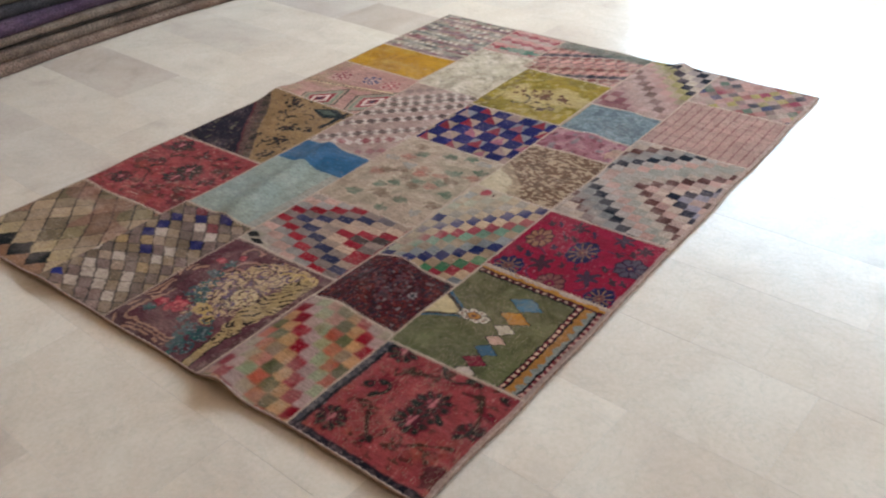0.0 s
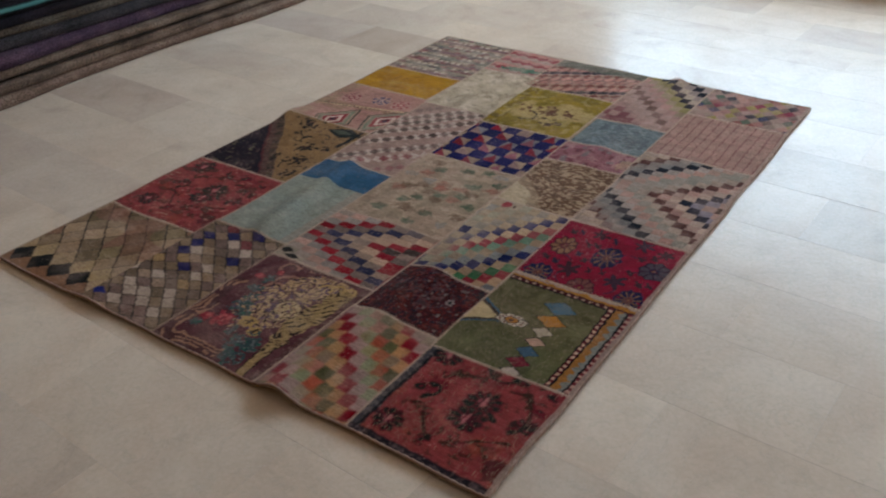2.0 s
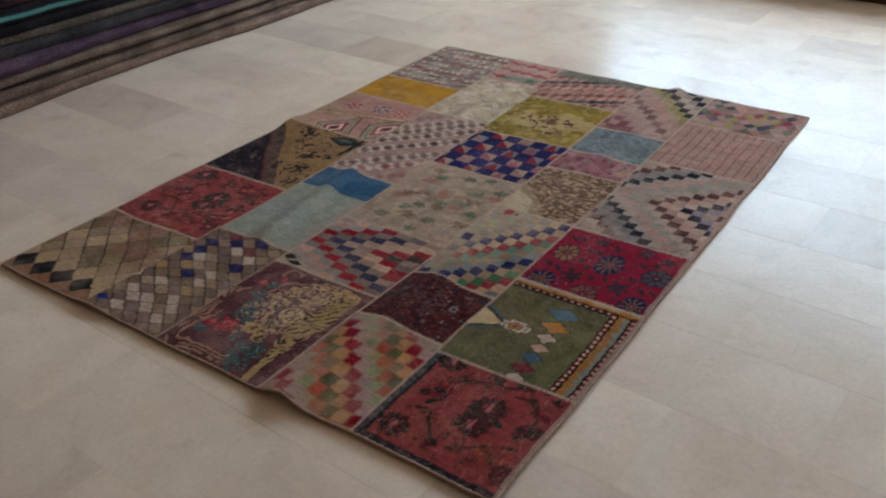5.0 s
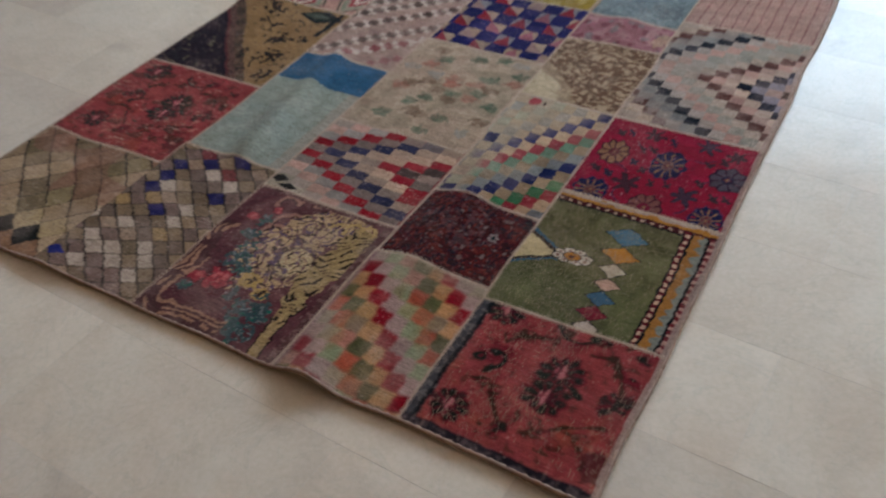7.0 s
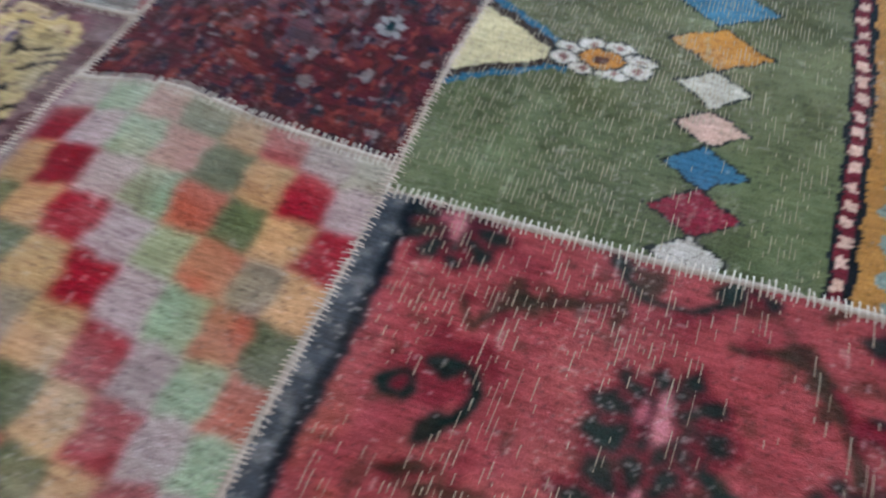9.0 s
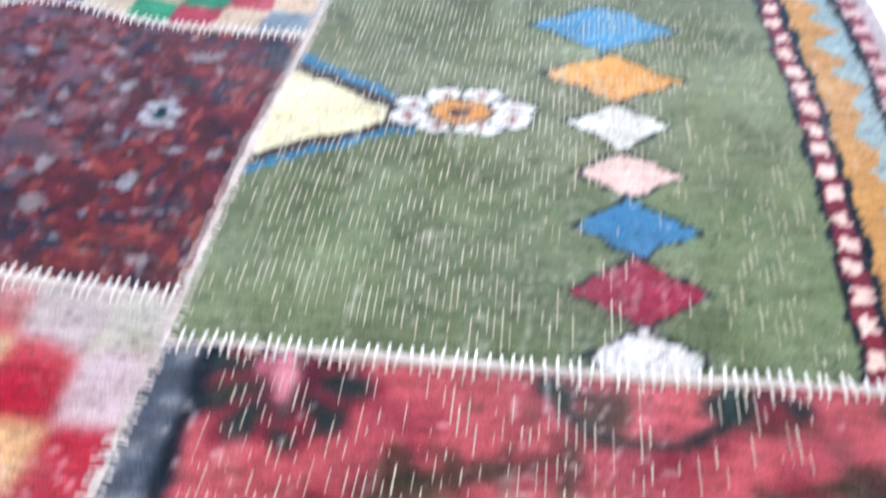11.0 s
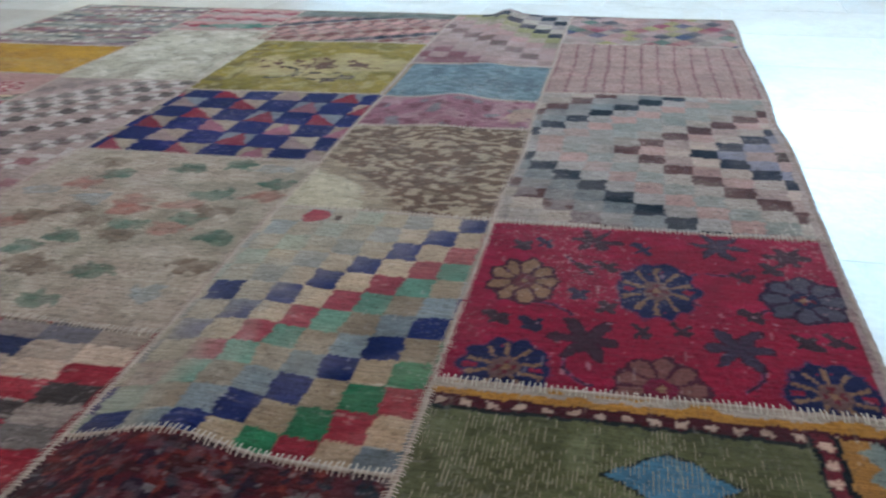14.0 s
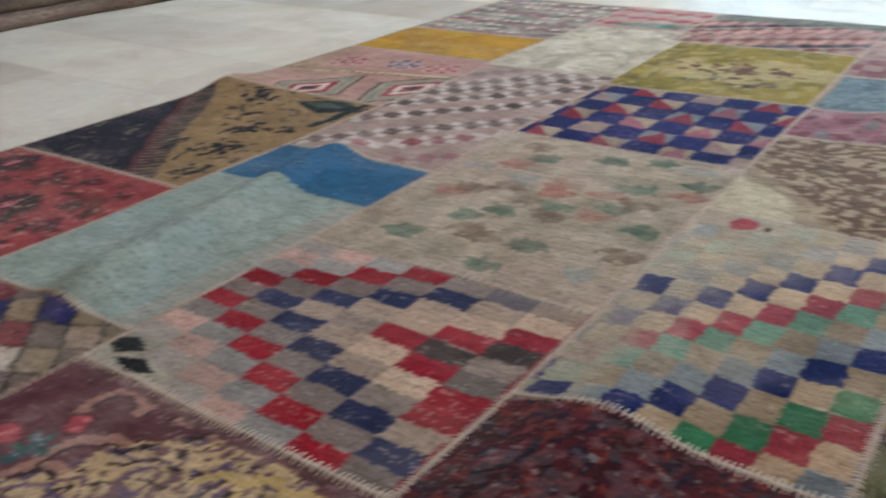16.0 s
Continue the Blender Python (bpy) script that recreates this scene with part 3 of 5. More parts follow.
def d_maroon(x, y):
    c = fill(x.shape, "7c2630")
    lay(c, "8e352c", step(0.45, 0.7, fnoise(x, y, 0.020, 1)))
    lay(c, "641e2a", step(0.5, 0.75, fnoise(x, y, 0.024, 8)))
    lay(c, "a44c3c", 0.8 * (vnoise(x * 1.6, y, 0.011, 10) > 0.74))
    lay(c, "2c2e4a", (vnoise(x * 1.5, y, 0.010, 3) > 0.72) * 0.75)
    lay(c, "2c4a52", (vnoise(x * 1.4, y, 0.0115, 14) > 0.80) * 0.6)
    lay(c, "a3a19c", 0.6 * (vnoise(x * 1.3, y, 0.0080, 5) > 0.87))
    lay(c, "5a2420", 0.7 * (vnoise(x, y, 0.009, 12) > 0.66))
    worn = disc(x, y, -0.525, 0.50, 0.075, 0.095, 1.3)
    lay(c, "8d7f84", 0.35 * worn * (vnoise(x, y, 0.009, 9) > 0.5))
    # pale buds, with a ring of them round a teal eye
    for u, v, rx, ry in ((-0.537, 0.538, 0.006, 0.005), (-0.488, 0.562, 0.010, 0.005), (-0.429, 0.565, 0.008, 0.005), (-0.464, 0.526, 0.004, 0.006), (-0.497, 0.506, 0.005, 0.005), (-0.459, 0.485, 0.004, 0.005), (-0.480, 0.445, 0.006, 0.009), (-0.411, 0.470, 0.005, 0.005), (-0.388, 0.474, 0.004, 0.005), (-0.429, 0.440, 0.005, 0.009), (-0.473, 0.416, 0.008, 0.007), (-0.447, 0.394, 0.005, 0.005), (-0.399, 0.386, 0.005, 0.005), (-0.512, 0.482, 0.006, 0.007)):
        lay(c, "a8a29c", 0.65 * disc(x, y, u, v, rx * 0.85, ry * 0.85, 1.0))
    for a in np.arange(20, 380, 60):
        lay(c, "b2aeaa", 0.9 * disc(x, y, -0.434 + 0.0085 * math.cos(radians(a)), 0.504 + 0.0105 * math.sin(radians(a)), 0.0042, 0.0045))
    lay(c, "2a484c", disc(x, y, -0.434, 0.504, 0.0052))
    threads(c, x, y, 0.14, "y", 6, col=lin("a68a84"))
    return c


def d_orange(x, y):
    table = ["b01c30", "bda49e", "a3b08c", "cf6c50", "70744a", "d0a070"]
    qx, qy = x + 0.006 * (vnoise(x, y, 0.016, 5) - 0.5), y + 0.006 * (vnoise(x, y, 0.016, 6) - 0.5)
    i, j = np.floor((qx + 0.555) / 0.0340 + 0.5), np.floor((qy - 0.229) / 0.0405 + 0.5)
    c = pick(table, (i + j) % 6) * (0.88 + 0.24 * cell_rand(i, j, 3))[..., None]
    lay(c, "b0283a", ((i == -2) & (j == -5)) * 1.0)
    lay(c, "c5a79a", 0.55 * ((i + j) % 6 != 0) * (cell_rand(i, j, 7) > 0.80))
    lay(c, "b09a6c", 0.45 * ((i + j) % 6 > 1) * step(0.45, 0.7, fnoise(x, y, 0.05, 8)))
    lay(c, "b5ab98", 0.5 * step(0.30, 0.37, y))
    lay(c, "a98f92", 0.75 * (1 - step(-0.640, -0.628, x)))
    faded(c, x, y, 0.26, 0.06, 3)
    threads(c, x, y, 0.14 + 0.2 * step(0.29, 0.37, y), "x", 3)
    return c


def d_tan_check(x, y):
    table = ["8b9396", "c4a888", "aa3440", "4a8a5c", "b09a7c", "1b2a80", "929a9a", "aa987e", "7ea58c", "b4505a", "cdb697", "1d2e84", "c9b293", "989e9e", "c4ad88", "a9c0a6", "c7b49a", "9fb0b5", "c9b59c", "c9b8a4"]
    i, j = np.floor((-0.375 - x) / 0.0322), np.floor((y - 0.5896) / 0.0392)
    c = pick(table, i + j) * (0.85 + 0.3 * cell_rand(i, j, 4))[..., None]
    wear = step(0.0, 0.16, (y - 0.88) - 1.3 * (x + 0.47)) * 0.65
    lay(c, "cbbfa9", wear * (0.55 + 0.45 * vnoise(x, y, 0.03, 2)))
    lay(c, "b2ad9e", 0.55 * (1 - step(-0.58, -0.44, x)) * step(0.64, 0.72, y) * step(0.30, 0.6, fnoise(x, y, 0.05, 4)))
    lay(c, "b3a893", 0.75 * (1 - step(-0.60, -0.57, x)) * (1 - step(0.74, 0.80, y)))
    lay(c, "24307c", 0.8 * (i == 7) * (j == 6))
    lay(c, "232c76", 0.9 * (i == 7) * (j == 0) + 0.7 * (i == 8) * (j == 1))
    lay(c, "c05a60", disc(x, y, -0.585, 1.036, 0.018, 0.016, 0.5))
    lay(c, "4a1f22", disc(x, y, -0.555, 1.035, 0.004, 0.008))
    faded(c, x, y, 0.2, 0.05, 1, lin("c9baa2"))
    threads(c, x, y, 0.22, "x", 2)
    return c


def d_red_check(x, y):
    table = ["b0aa98", "b3a99e", "c7a698", "a5a29c", "b0122a", "94867c", "3c406e", "b39f8c", "cdb49c", "b02034", "5a4a44", "c7ab97", "a73340", "55586e"]
    c, i, j = chevrons(x, y, -1.075, 0.627, 0.054, 0.0288, table, -4)
    lay(c, "8f857c", 0.7 * (cell_rand(i, j, 6) > 0.88) * (i - np.abs(j) != 0))
    lay(c, "2c2825", diamond(x, y, -1.000, 0.480, 0.03, 0.014) + diamond(x, y, -0.962, 0.458, 0.03, 0.012))
    faded(c, x, y, 0.07, 0.05, 5)
    lay(c, "ae1c30", 0.95 * (i == 7) * ((j == -2) | (j == -3)))
    threads(c, x, y, 0.22 + 0.10 * disc(x, y, -0.72, 0.62, 0.06), "x", 8)
    lay(c, "a02c38", (x > -0.648) * 0.9)
    return c


def d_gold_floral(x, y):
    c = fill(x.shape, "74424a")
    lay(c, "85565a", step(0.5, 0.8, fnoise(x, y, 0.03, 3)))
    wx = x + 0.022 * (vnoise(x, y, 0.05, 1) - 0.5)
    wy = y + 0.030 * (vnoise(x, y, 0.045, 2) - 0.5)
    # the cream scrolls: close curls, their mauve gaps cut up by short dark dashes
    d = np.hypot((x + 0.800 - 0.35 * (y - 0.29)) / 0.120, (y - 0.285) / 0.155)
    inside = d < 1.0 + 0.30 * (vnoise(x, y, 0.035, 7) - 0.5)
    curl = np.sin(30 * fnoise(wx, wy, 0.036, 4) + 8 * d)
    lay(c, "87666a", inside * 0.9)
    lay(c, "b39a78", inside * (curl > -0.35) * (vnoise(x, y, 0.010, 8) > 0.16))
    lay(c, "c9b088", inside * (curl > 0.4) * 0.9)
    ring = np.hypot((x + 0.784) / 0.040, (y - 0.252) / 0.046)
    lay(c, "c9b892", (ring < 1) * (np.sin(15 * ring + 3 * np.arctan2(y - 0.252, x + 0.784)) > -0.5) * 0.95)
    lay(c, "6f5a52", (np.abs(ring - 1.06) < 0.09) * 0.7)
    slant = np.sin(300 * (0.8 * wx - 0.6 * wy) + 30 * fnoise(x, y, 0.05, 12))
    lay(c, "3e2c2a", inside * (slant > 0.72) * (vnoise(x, y, 0.011, 6) > 0.42))
    lay(c, "6d5a80", inside * (curl < -0.45) * (vnoise(x, y, 0.014, 10) > 0.6) * 0.8)
    # rosy loops along the far end and down one side
    for u, v, r, a0, a1 in ((-0.917, 0.405, 0.026, 20, 220), (-0.870, 0.420, 0.022, 10, 200), (-0.880, 0.300, 0.036, 80, 270), (-0.860, 0.335, 0.050, 90, 200), (-0.825, 0.425, 0.018, 0, 180)):
        lay(c, "b08878", arc(x, y, u, v, r, a0, a1, 0.010) * 0.9)
        lay(c, "4a3032", arc(x, y, u, v, r - 0.007, a0, a1, 0.003))
    # the yellow band with slanting leaf strokes, narrowing to a plain strip at the near end
    mid = -0.700 - 0.012 * np.sin((y - 0.02) * 11)
    half = 0.011 + 0.023 * step(0.06, 0.22, y) + (0.004 + 0.022 * step(0.08, 0.2, y)) * (vnoise(x, y, 0.020, 5) - 0.5)
    band = (np.abs(x - mid) < half) & (y < 0.405)
    leaf = np.sin(210 * x - 260 * y + 14 * vnoise(x, y, 0.03, 3))
    lay(c, "a8946a", band * (vnoise(x, y, 0.010, 2) > 0.12))
    lay(c, "b8a476", band * (leaf > 0.2) * 0.8)
    lay(c, "3a2c20", band * (y > 0.09) * (leaf < -0.62) * (vnoise(x, y, 0.012, 9) > 0.40))
    lay(c, "3a2c20", (np.abs(x - mid - half - 0.002) < 0.0022) * (y < 0.16))
    lay(c, "3a2c20", (np.abs(x - mid + half + 0.002) < 0.0018) * (y < 0.10))
    for u, v, r in ((-0.690, 0.402, 0.016), (-0.725, 0.400, 0.016), (-0.757, 0.385, 0.018)):
        lay(c, "c4ab74", arc(x, y, u, v, r, 330, 190, 0.009))
    for u, v, rx, ry in ((-0.838, 0.165, 0.026, 0.024), (-0.793, 0.140, 0.018, 0.020)):
        lay(c, "bfa566", disc(x, y, u, v, rx, ry, 0.5))
        lay(c, "4a3626", disc(x, y, u, v, rx * 0.4, ry * 0.6, 1.2) * (vnoise(x, y, 0.008, 4) > 0.4))
    # teal leaves and two roses
    for u, v, r in ((-0.905, 0.248, 0.020), (-0.907, 0.210, 0.030), (-0.880, 0.185, 0.022), (-0.930, 0.290, 0.018), (-0.930, 0.340, 0.016), (-0.770, 0.094, 0.032), (-0.759, 0.036, 0.030), (-0.810, 0.089, 0.026), (-0.790, 0.050, 0.024), (-0.850, 0.115, 0.020), (-0.955, 0.094, 0.016)):
        lay(c, "48686c", 0.95 * disc(x, y, u, v, r, r * 1.2, 1.2) * (vnoise(x, y, 0.010, 11) > 0.34))
        lay(c, "2f7a6a", disc(x, y, u, v, r, r * 1.2, 1.0) * (vnoise(x, y, 0.008, 12) > 0.80))
        lay(c, "8a979a", 0.8 * disc(x, y, u, v, r, r * 1.2, 1.0) * (vnoise(x, y, 0.006, 13) > 0.80))
    for u, v, r in ((-0.905, 0.140, 0.030), (-0.951, 0.128, 0.016), (-0.965, 0.335, 0.018), (-0.925, 0.375, 0.012)):
        lay(c, "702634", disc(x, y, u, v, r * 1.3, r * 1.25, 0.9))
        lay(c, "b8404e", disc(x, y, u, v, r, r, 1.0) * (vnoise(x, y, 0.011, 9) > 0.22))
        lay(c, "d07070", disc(x, y, u + 0.004, v + 0.004, r * 0.5, r * 0.5, 1.2) * (vnoise(x, y, 0.009, 7) > 0.4))
    # tan scroll border on two sides
    edge = np.minimum((x + 1.02) * 1.1, y) + 0.026 * (vnoise(x, y, 0.05, 9) - 0.5)
    corner = (edge < 0.046) & (y < 0.30)
    lay(c, "684244", corner * (x < -0.80) * 0.9)
    for e0, w in ((0.042, 0.0050), (0.026, 0.0035), (0.012, 0.0040)):
        lay(c, "b08c74", (np.abs(edge - e0 - 0.014 * (vnoise(x, y, 0.025, 4) - 0.5)) < w) * (x < -0.80) * (y < 0.30) * (vnoise(x, y, 0.02, 14) > 0.3))
    lay(c, "75504f", (x > -0.664) | (y > 0.430))
    lay(c, "9a7f7a", ((x > -0.668) | (y > 0.430)) * 0.6 * (vnoise(x, y, 0.01, 3) > 0.62))
    faded(c, x, y, 0.20, 0.05, 6)
    threads(c, x, y, 0.15, "x", 5)
    return c


def rhombs(x, y, wide, tall, table, ink, w, seed):
    """Upright diamonds with dark outlines, each of its own shade; also gives the height of each one's middle."""
    x = x + 0.008 * (vnoise(x, y, 0.12, seed) - 0.5)
    y = y + 0.008 * (vnoise(x, y, 0.12, seed + 1) - 0.5)
    a, b = x / wide + y / tall, x / wide - y / tall
    i, j = np.floor(a), np.floor(b)
    c = pick(table, np.floor(cell_rand(i, j, seed) * len(table))) * (0.85 + 0.3 * cell_rand(i, j, seed + 4))[..., None]
    lay(c, ink, (np.abs(a - np.round(a)) < 1.4 * w / wide) * 0.9)
    lay(c, ink, (np.abs(b - np.round(b)) < 1.0 * w / wide) * 0.6)
    return c, i, j, (i - j) * tall / 2


def d_olive_big(x, y):
    c, i, j, yc = rhombs(x + 1.658, y - 0.010, 0.0873, 0.090, ["948467", "b09a7c", "8a7c5c", "b8a486", "a38268", "ad997c", "948866"], "332a1c", 0.0026, 2)
    lay(c, "1d1a18", (np.abs(yc - 0.045) < 0.01) * (x < -1.35) * 0.97)
    lay(c, "c3b288", (np.abs(yc - 0.090) < 0.01) * 0.75)
    lay(c, "a57e5e", (yc < 0.02) * 0.9)
    lay(c, "9c6f60", 0.5 * (np.abs(yc - 0.135) > 0.05) * (vnoise(x, y, 0.10, 5) > 0.72))
    faded(c, x, y, 0.2, 0.05, 2)
    threads(c, x, y, 0.12, "x", 7)
    return c


def d_olive_small(x, y):
    wide, tall = 0.068, 0.049

    def cell(u, v):
        a, b = (u + 1.256) / wide, (v - 0.368 + 0.25 * (u + 1.256)) / tall
        return a + b + 0.5, a - b + 0.5

    a, b = cell(x + 0.008 * (vnoise(x, y, 0.10, 6) - 0.5), y + 0.008 * (vnoise(x, y, 0.10, 7) - 0.5))
    i, j = np.floor(a), np.floor(b)
    table = ["8a7860", "97866c", "86736a", "a8947e", "8f7a70", "9a886e", "857568", "82745c"]
    c = pick(table, np.floor(8 * cell_rand(i, j, 6))) * (0.86 + 0.28 * cell_rand(i, j, 10))[..., None]
    kinds = (("1e2080", ((-1.251, 0.410), (-1.253, 0.360), (-1.254, 0.315), (-1.190, 0.435), (-1.103, 0.468), (-1.080, 0.349), (-1.194, 0.259))),
             ("8f2030", ((-1.209, 0.475), (-1.105, 0.421))),
             ("c0b5a6", ((-1.245, 0.044), (-1.134, 0.071), (-1.119, 0.158), (-1.079, 0.111), (-1.248, 0.129), (-1.221, 0.191), (-1.134, 0.245), (-1.106, 0.268), (-1.159, 0.413), (-1.223, 0.331), (-1.069, 0.387), (-1.299, 0.266), (-1.192, 0.124), (-1.244, 0.087), (-1.064, 0.056), (-1.30, 0.18))),
             ("ac9264", ((-1.224, 0.295), (-1.127, 0.207), (-1.29, 0.24))))
    for h, spots in kinds:
        for u, v in spots:
            p, q = cell(u, v)
            lay(c, h, ((i == math.floor(p)) & (j == math.floor(q))) * 0.92)
    lay(c, "2a231c", (np.abs(a - np.round(a)) < 0.060 + 0.04 * (vnoise(x, y, 0.03, 2) - 0.5)) * 0.85)
    lay(c, "2e2820", (np.abs(b - np.round(b)) < 0.050) * 0.5)
    lay(c, "26309a", diamond(x, y, -1.290, 0.045, 0.030, 0.016))
    faded(c, x, y, 0.18, 0.05, 4)
    threads(c, x, y, 0.12, "x", 9)
    return c


def d_light_blue(x, y):
    c = fill(x.shape, "abb9ae")
    lay(c, "a2b4ae", 0.6 * step(0.4, 0.7, fnoise(x, y, 0.12, 2)))
    lay(c, "b6c3ba", 0.5 * step(0.5, 0.8, fnoise(x, y, 0.05, 8)))
    edge = y - 0.862 + 0.004 * (vnoise(x, y, 0.07, 4) - 0.5)
    blue = fill(x.shape, "457aa4")
    lay(blue, "5586ae", step(0.4, 0.7, fnoise(x, y, 0.06, 5)))
    c = np.where((edge > 0)[..., None], blue, c)
    lay(c, "b9aea0", 0.5 * (x > -1.055) * (edge < 0))
    threads(c, x, y, 0.06, "y", 3)
    return c


def d_navy_beige(x, y):
    c = fill(x.shape, "a88c62")
    lay(c, "a08358", step(0.45, 0.75, fnoise(x, y, 0.06, 3)))
    # slanting border: side of the line from (-1.665, 1.09) to (-1.44, 0.80)
    s = ((x + 1.665) * 0.79 + (y - 1.09) * 0.613)
    wide = s + 0.006 * (vnoise(x, y, 0.03, 2) - 0.5)
    lay(c, "8f7160", (wide < 0.055) * 1.0)
    lay(c, "4a2e38", (wide < 0.052) * (((x - y * 1.3) / 0.024) % 1 < 0.45))
    lay(c, "5e5a3e", (wide < 0.055) * (wide > 0.028) * (((x - y * 1.3) / 0.030) % 1 > 0.6))
    lay(c, "7a3a3c", (wide < 0.008) * 1.0)
    lay(c, "3a1c34", (wide < 0) * 1.0)
    lay(c, "3d2e3a", (wide < 0) * step(0.5, 0.7, fnoise(x, y, 0.03, 5)))
    lay(c, "7d7a5e", (wide < -0.02) * (vnoise(x, y, 0.014, 6) > 0.88))
    dark = "33251f"
    for u, v, r in ((-1.431, 1.05, 0.035), (-1.385, 0.94, 0.042), (-1.553, 1.205, 0.045), (-1.36, 1.06, 0.02), (-1.47, 0.93, 0.02), (-1.345, 0.85, 0.028), (-1.49, 1.11, 0.016)):
        lay(c, dark, disc(x, y, u, v, r, r, 1.1) * (vnoise(x, y, 0.010, 9) > 0.50))
        lay(c, "6f4d3a", disc(x, y, u, v, r * 0.5, r * 0.5, 1.1) * (vnoise(x, y, 0.01, 10) > 0.7))
    for u, v, r, a0, a1 in ((-1.50, 1.16, 0.05, 200, 330), (-1.40, 1.00, 0.05, 60, 190), (-1.37, 0.90, 0.05, 100, 230), (-1.44, 1.12, 0.04, 20, 130)):
        lay(c, dark, arc(x, y, u, v, r, a0, a1, 0.005))
    lay(c, dark, 0.7 * (wide > 0.06) * (vnoise(x * 0.7, y, 0.011, 13) > 0.83))
    lay(c, "8a7a6a", 0.5 * (wide < -0.01) * (vnoise(x, y, 0.010, 3) > 0.80))
    lay(c, "2e3433", diamond(x, y, -1.385, 1.205, 0.085, 0.042))
    lay(c, "5d6a5c", diamond(x, y, -1.40, 1.208, 0.05, 0.018))
    lay(c, "2b2a2c", bar(x, y, -1.33, 1.235, -1.33, 1.10, 0.018, 0.01))
    threads(c, x, y, 0.10, "x", 6)
    return c


def d_cream(x, y):
    c = fill(x.shape, "c0b19c")
    lay(c, "ab9f89", step(0.45, 0.7, fnoise(x, y, 0.05, 3)))
    lay(c, "bda594", 0.4 * step(0.5, 0.7, fnoise(x, y, 0.09, 8)))
    # what is left of a spaced pattern of small motifs
    spots = (("567860", 1.0, ((-0.909, 1.130), (-0.824, 1.167), (-0.747, 1.080), (-0.741, 1.000), (-0.803, 0.971), (-0.863, 0.934), (-0.897, 0.897), (-0.935, 0.825), (-0.782, 0.856), (-0.801, 0.785), (-0.758, 1.188), (-0.681, 1.123), (-0.680, 0.960))),
             ("b57866", 0.85, ((-0.937, 1.093), (-0.828, 1.012), (-0.771, 1.041), (-0.679, 1.083), (-0.749, 0.973), (-0.840, 1.045), (-0.960, 0.960))),
             ("7c6248", 0.85, ((-0.933, 1.169), (-0.902, 1.010), (-0.853, 0.972), (-0.677, 0.886), (-0.838, 0.847), (-0.945, 0.985), (-0.800, 0.944), (-0.720, 1.030), (-0.870, 0.864))),
             ("8ca2a8", 0.6, ((-0.893, 1.046), (-0.698, 0.820), (-0.980, 1.060), (-0.705, 1.180))))
    for h, much, places in spots:
        for u, v in places:
            u, v = u + 0.004, v + 0.004
            lay(c, h, much * disc(x, y, u, v, 0.024, 0.018, 1.0) * (0.45 + 0.55 * vnoise(x, y, 0.012, 7)))
    lay(c, "9c8a76", 0.35 * (vnoise(x * 0.6, y, 0.016, 11) > 0.72))
    faded(c, x, y, 0.2, 0.05, 9, lin("cbc1ae"))
    threads(c, x, y, 0.34, "x", 2, 0.0066, lin("90867a"))
    return c


def d_zigzag(x, y):
    i, j = np.floor((x + 0.430) / 0.0370), np.floor((y - 1.326) / 0.0345 + 0.5)
    k = i - np.abs(j)
    k = k + ((j > 0) & (k < 3))                # the far limb's outer rows stand one step off
    table = ["a89c90", "b2a392", "6d443a", "948e88", "868885", "1c1d32", "a8a29a", "b8968a", "98998f", "aa9e90", "6c4036", "b5958a", "bba999", "22223e", "8c8a98", "b59a90", "5c4234"]
    c = pick(table, np.clip(k + 5, 0, len(table) - 1)) * (0.88 + 0.24 * cell_rand(i + 9, j + 30, 2))[..., None]
    lay(c, "a59a90", 0.45 * (cell_rand(i, j, 8) > 0.80) * (c.mean(-1) > 0.12))
    lay(c, "a39a92", 0.6 * (k == -3) * (j < 0) * (vnoise(x, y, 0.018, 4) > 0.5))
    low = 1 - step(1.06, 1.2, y)
    threads(c, x, y, 0.18 + 0.25 * low * step(-0.25, -0.05, x), "y", 5)
    faded(c, x, y, 0.18, 0.06, 7)
    return c


def d_speckled(x, y):
    c = fill(x.shape, "876a52")
    wx, wy = x + 0.02 * (vnoise(x, y, 0.06, 1) - 0.5), y + 0.02 * (vnoise(x, y, 0.06, 2) - 0.5)
    lay(c, "c4b498", (vnoise(wx * 0.7, wy * 1.25, 0.0080, 3) > 0.56) * 0.8)
    lay(c, "735b45", (vnoise(x, y, 0.02, 5) > 0.72) * 0.5)
    plain = (x + 0.645) / 0.115 + (y - 1.064) / 0.175 + 0.5 * (vnoise(x, y, 0.05, 4) - 0.5)
    lay(c, "b8a88c", 0.55 * (1 - step(1.20, 1.32, plain)))
    lay(c, "cbc1a4", 1 - step(0.95, 1.05, plain))
    threads(c, x, y, 0.2, "y", 1, 0.0045, lin("a08c70"))
    return c


def d_rose_strip(x, y):
    c = fill(x.shape, "b07c84")
    lay(c, "c0999a", step(0.45, 0.7, fnoise(x, y, 0.035, 2)))
    lay(c, "8a8f8c", (vnoise(x, y, 0.03, 7) > 0.78) * 0.7)
    lay(c, "93505c", (vnoise(x, y, 0.016, 5) > 0.76) * 0.8)
    lay(c, "c6ad90", disc(x, y, -0.39, 1.47, 0.03, 0.04, 1.0) * 0.7)
    return c


def d_blue_grey(x, y):
    c = fill(x.shape, "82949a")
    lay(c, "728489", step(0.4, 0.7, fnoise(x, y, 0.03, 4)))
    lay(c, "9aacb0", (vnoise(x * 0.5, y, 0.006, 6) > 0.66) * 0.6)
    return c


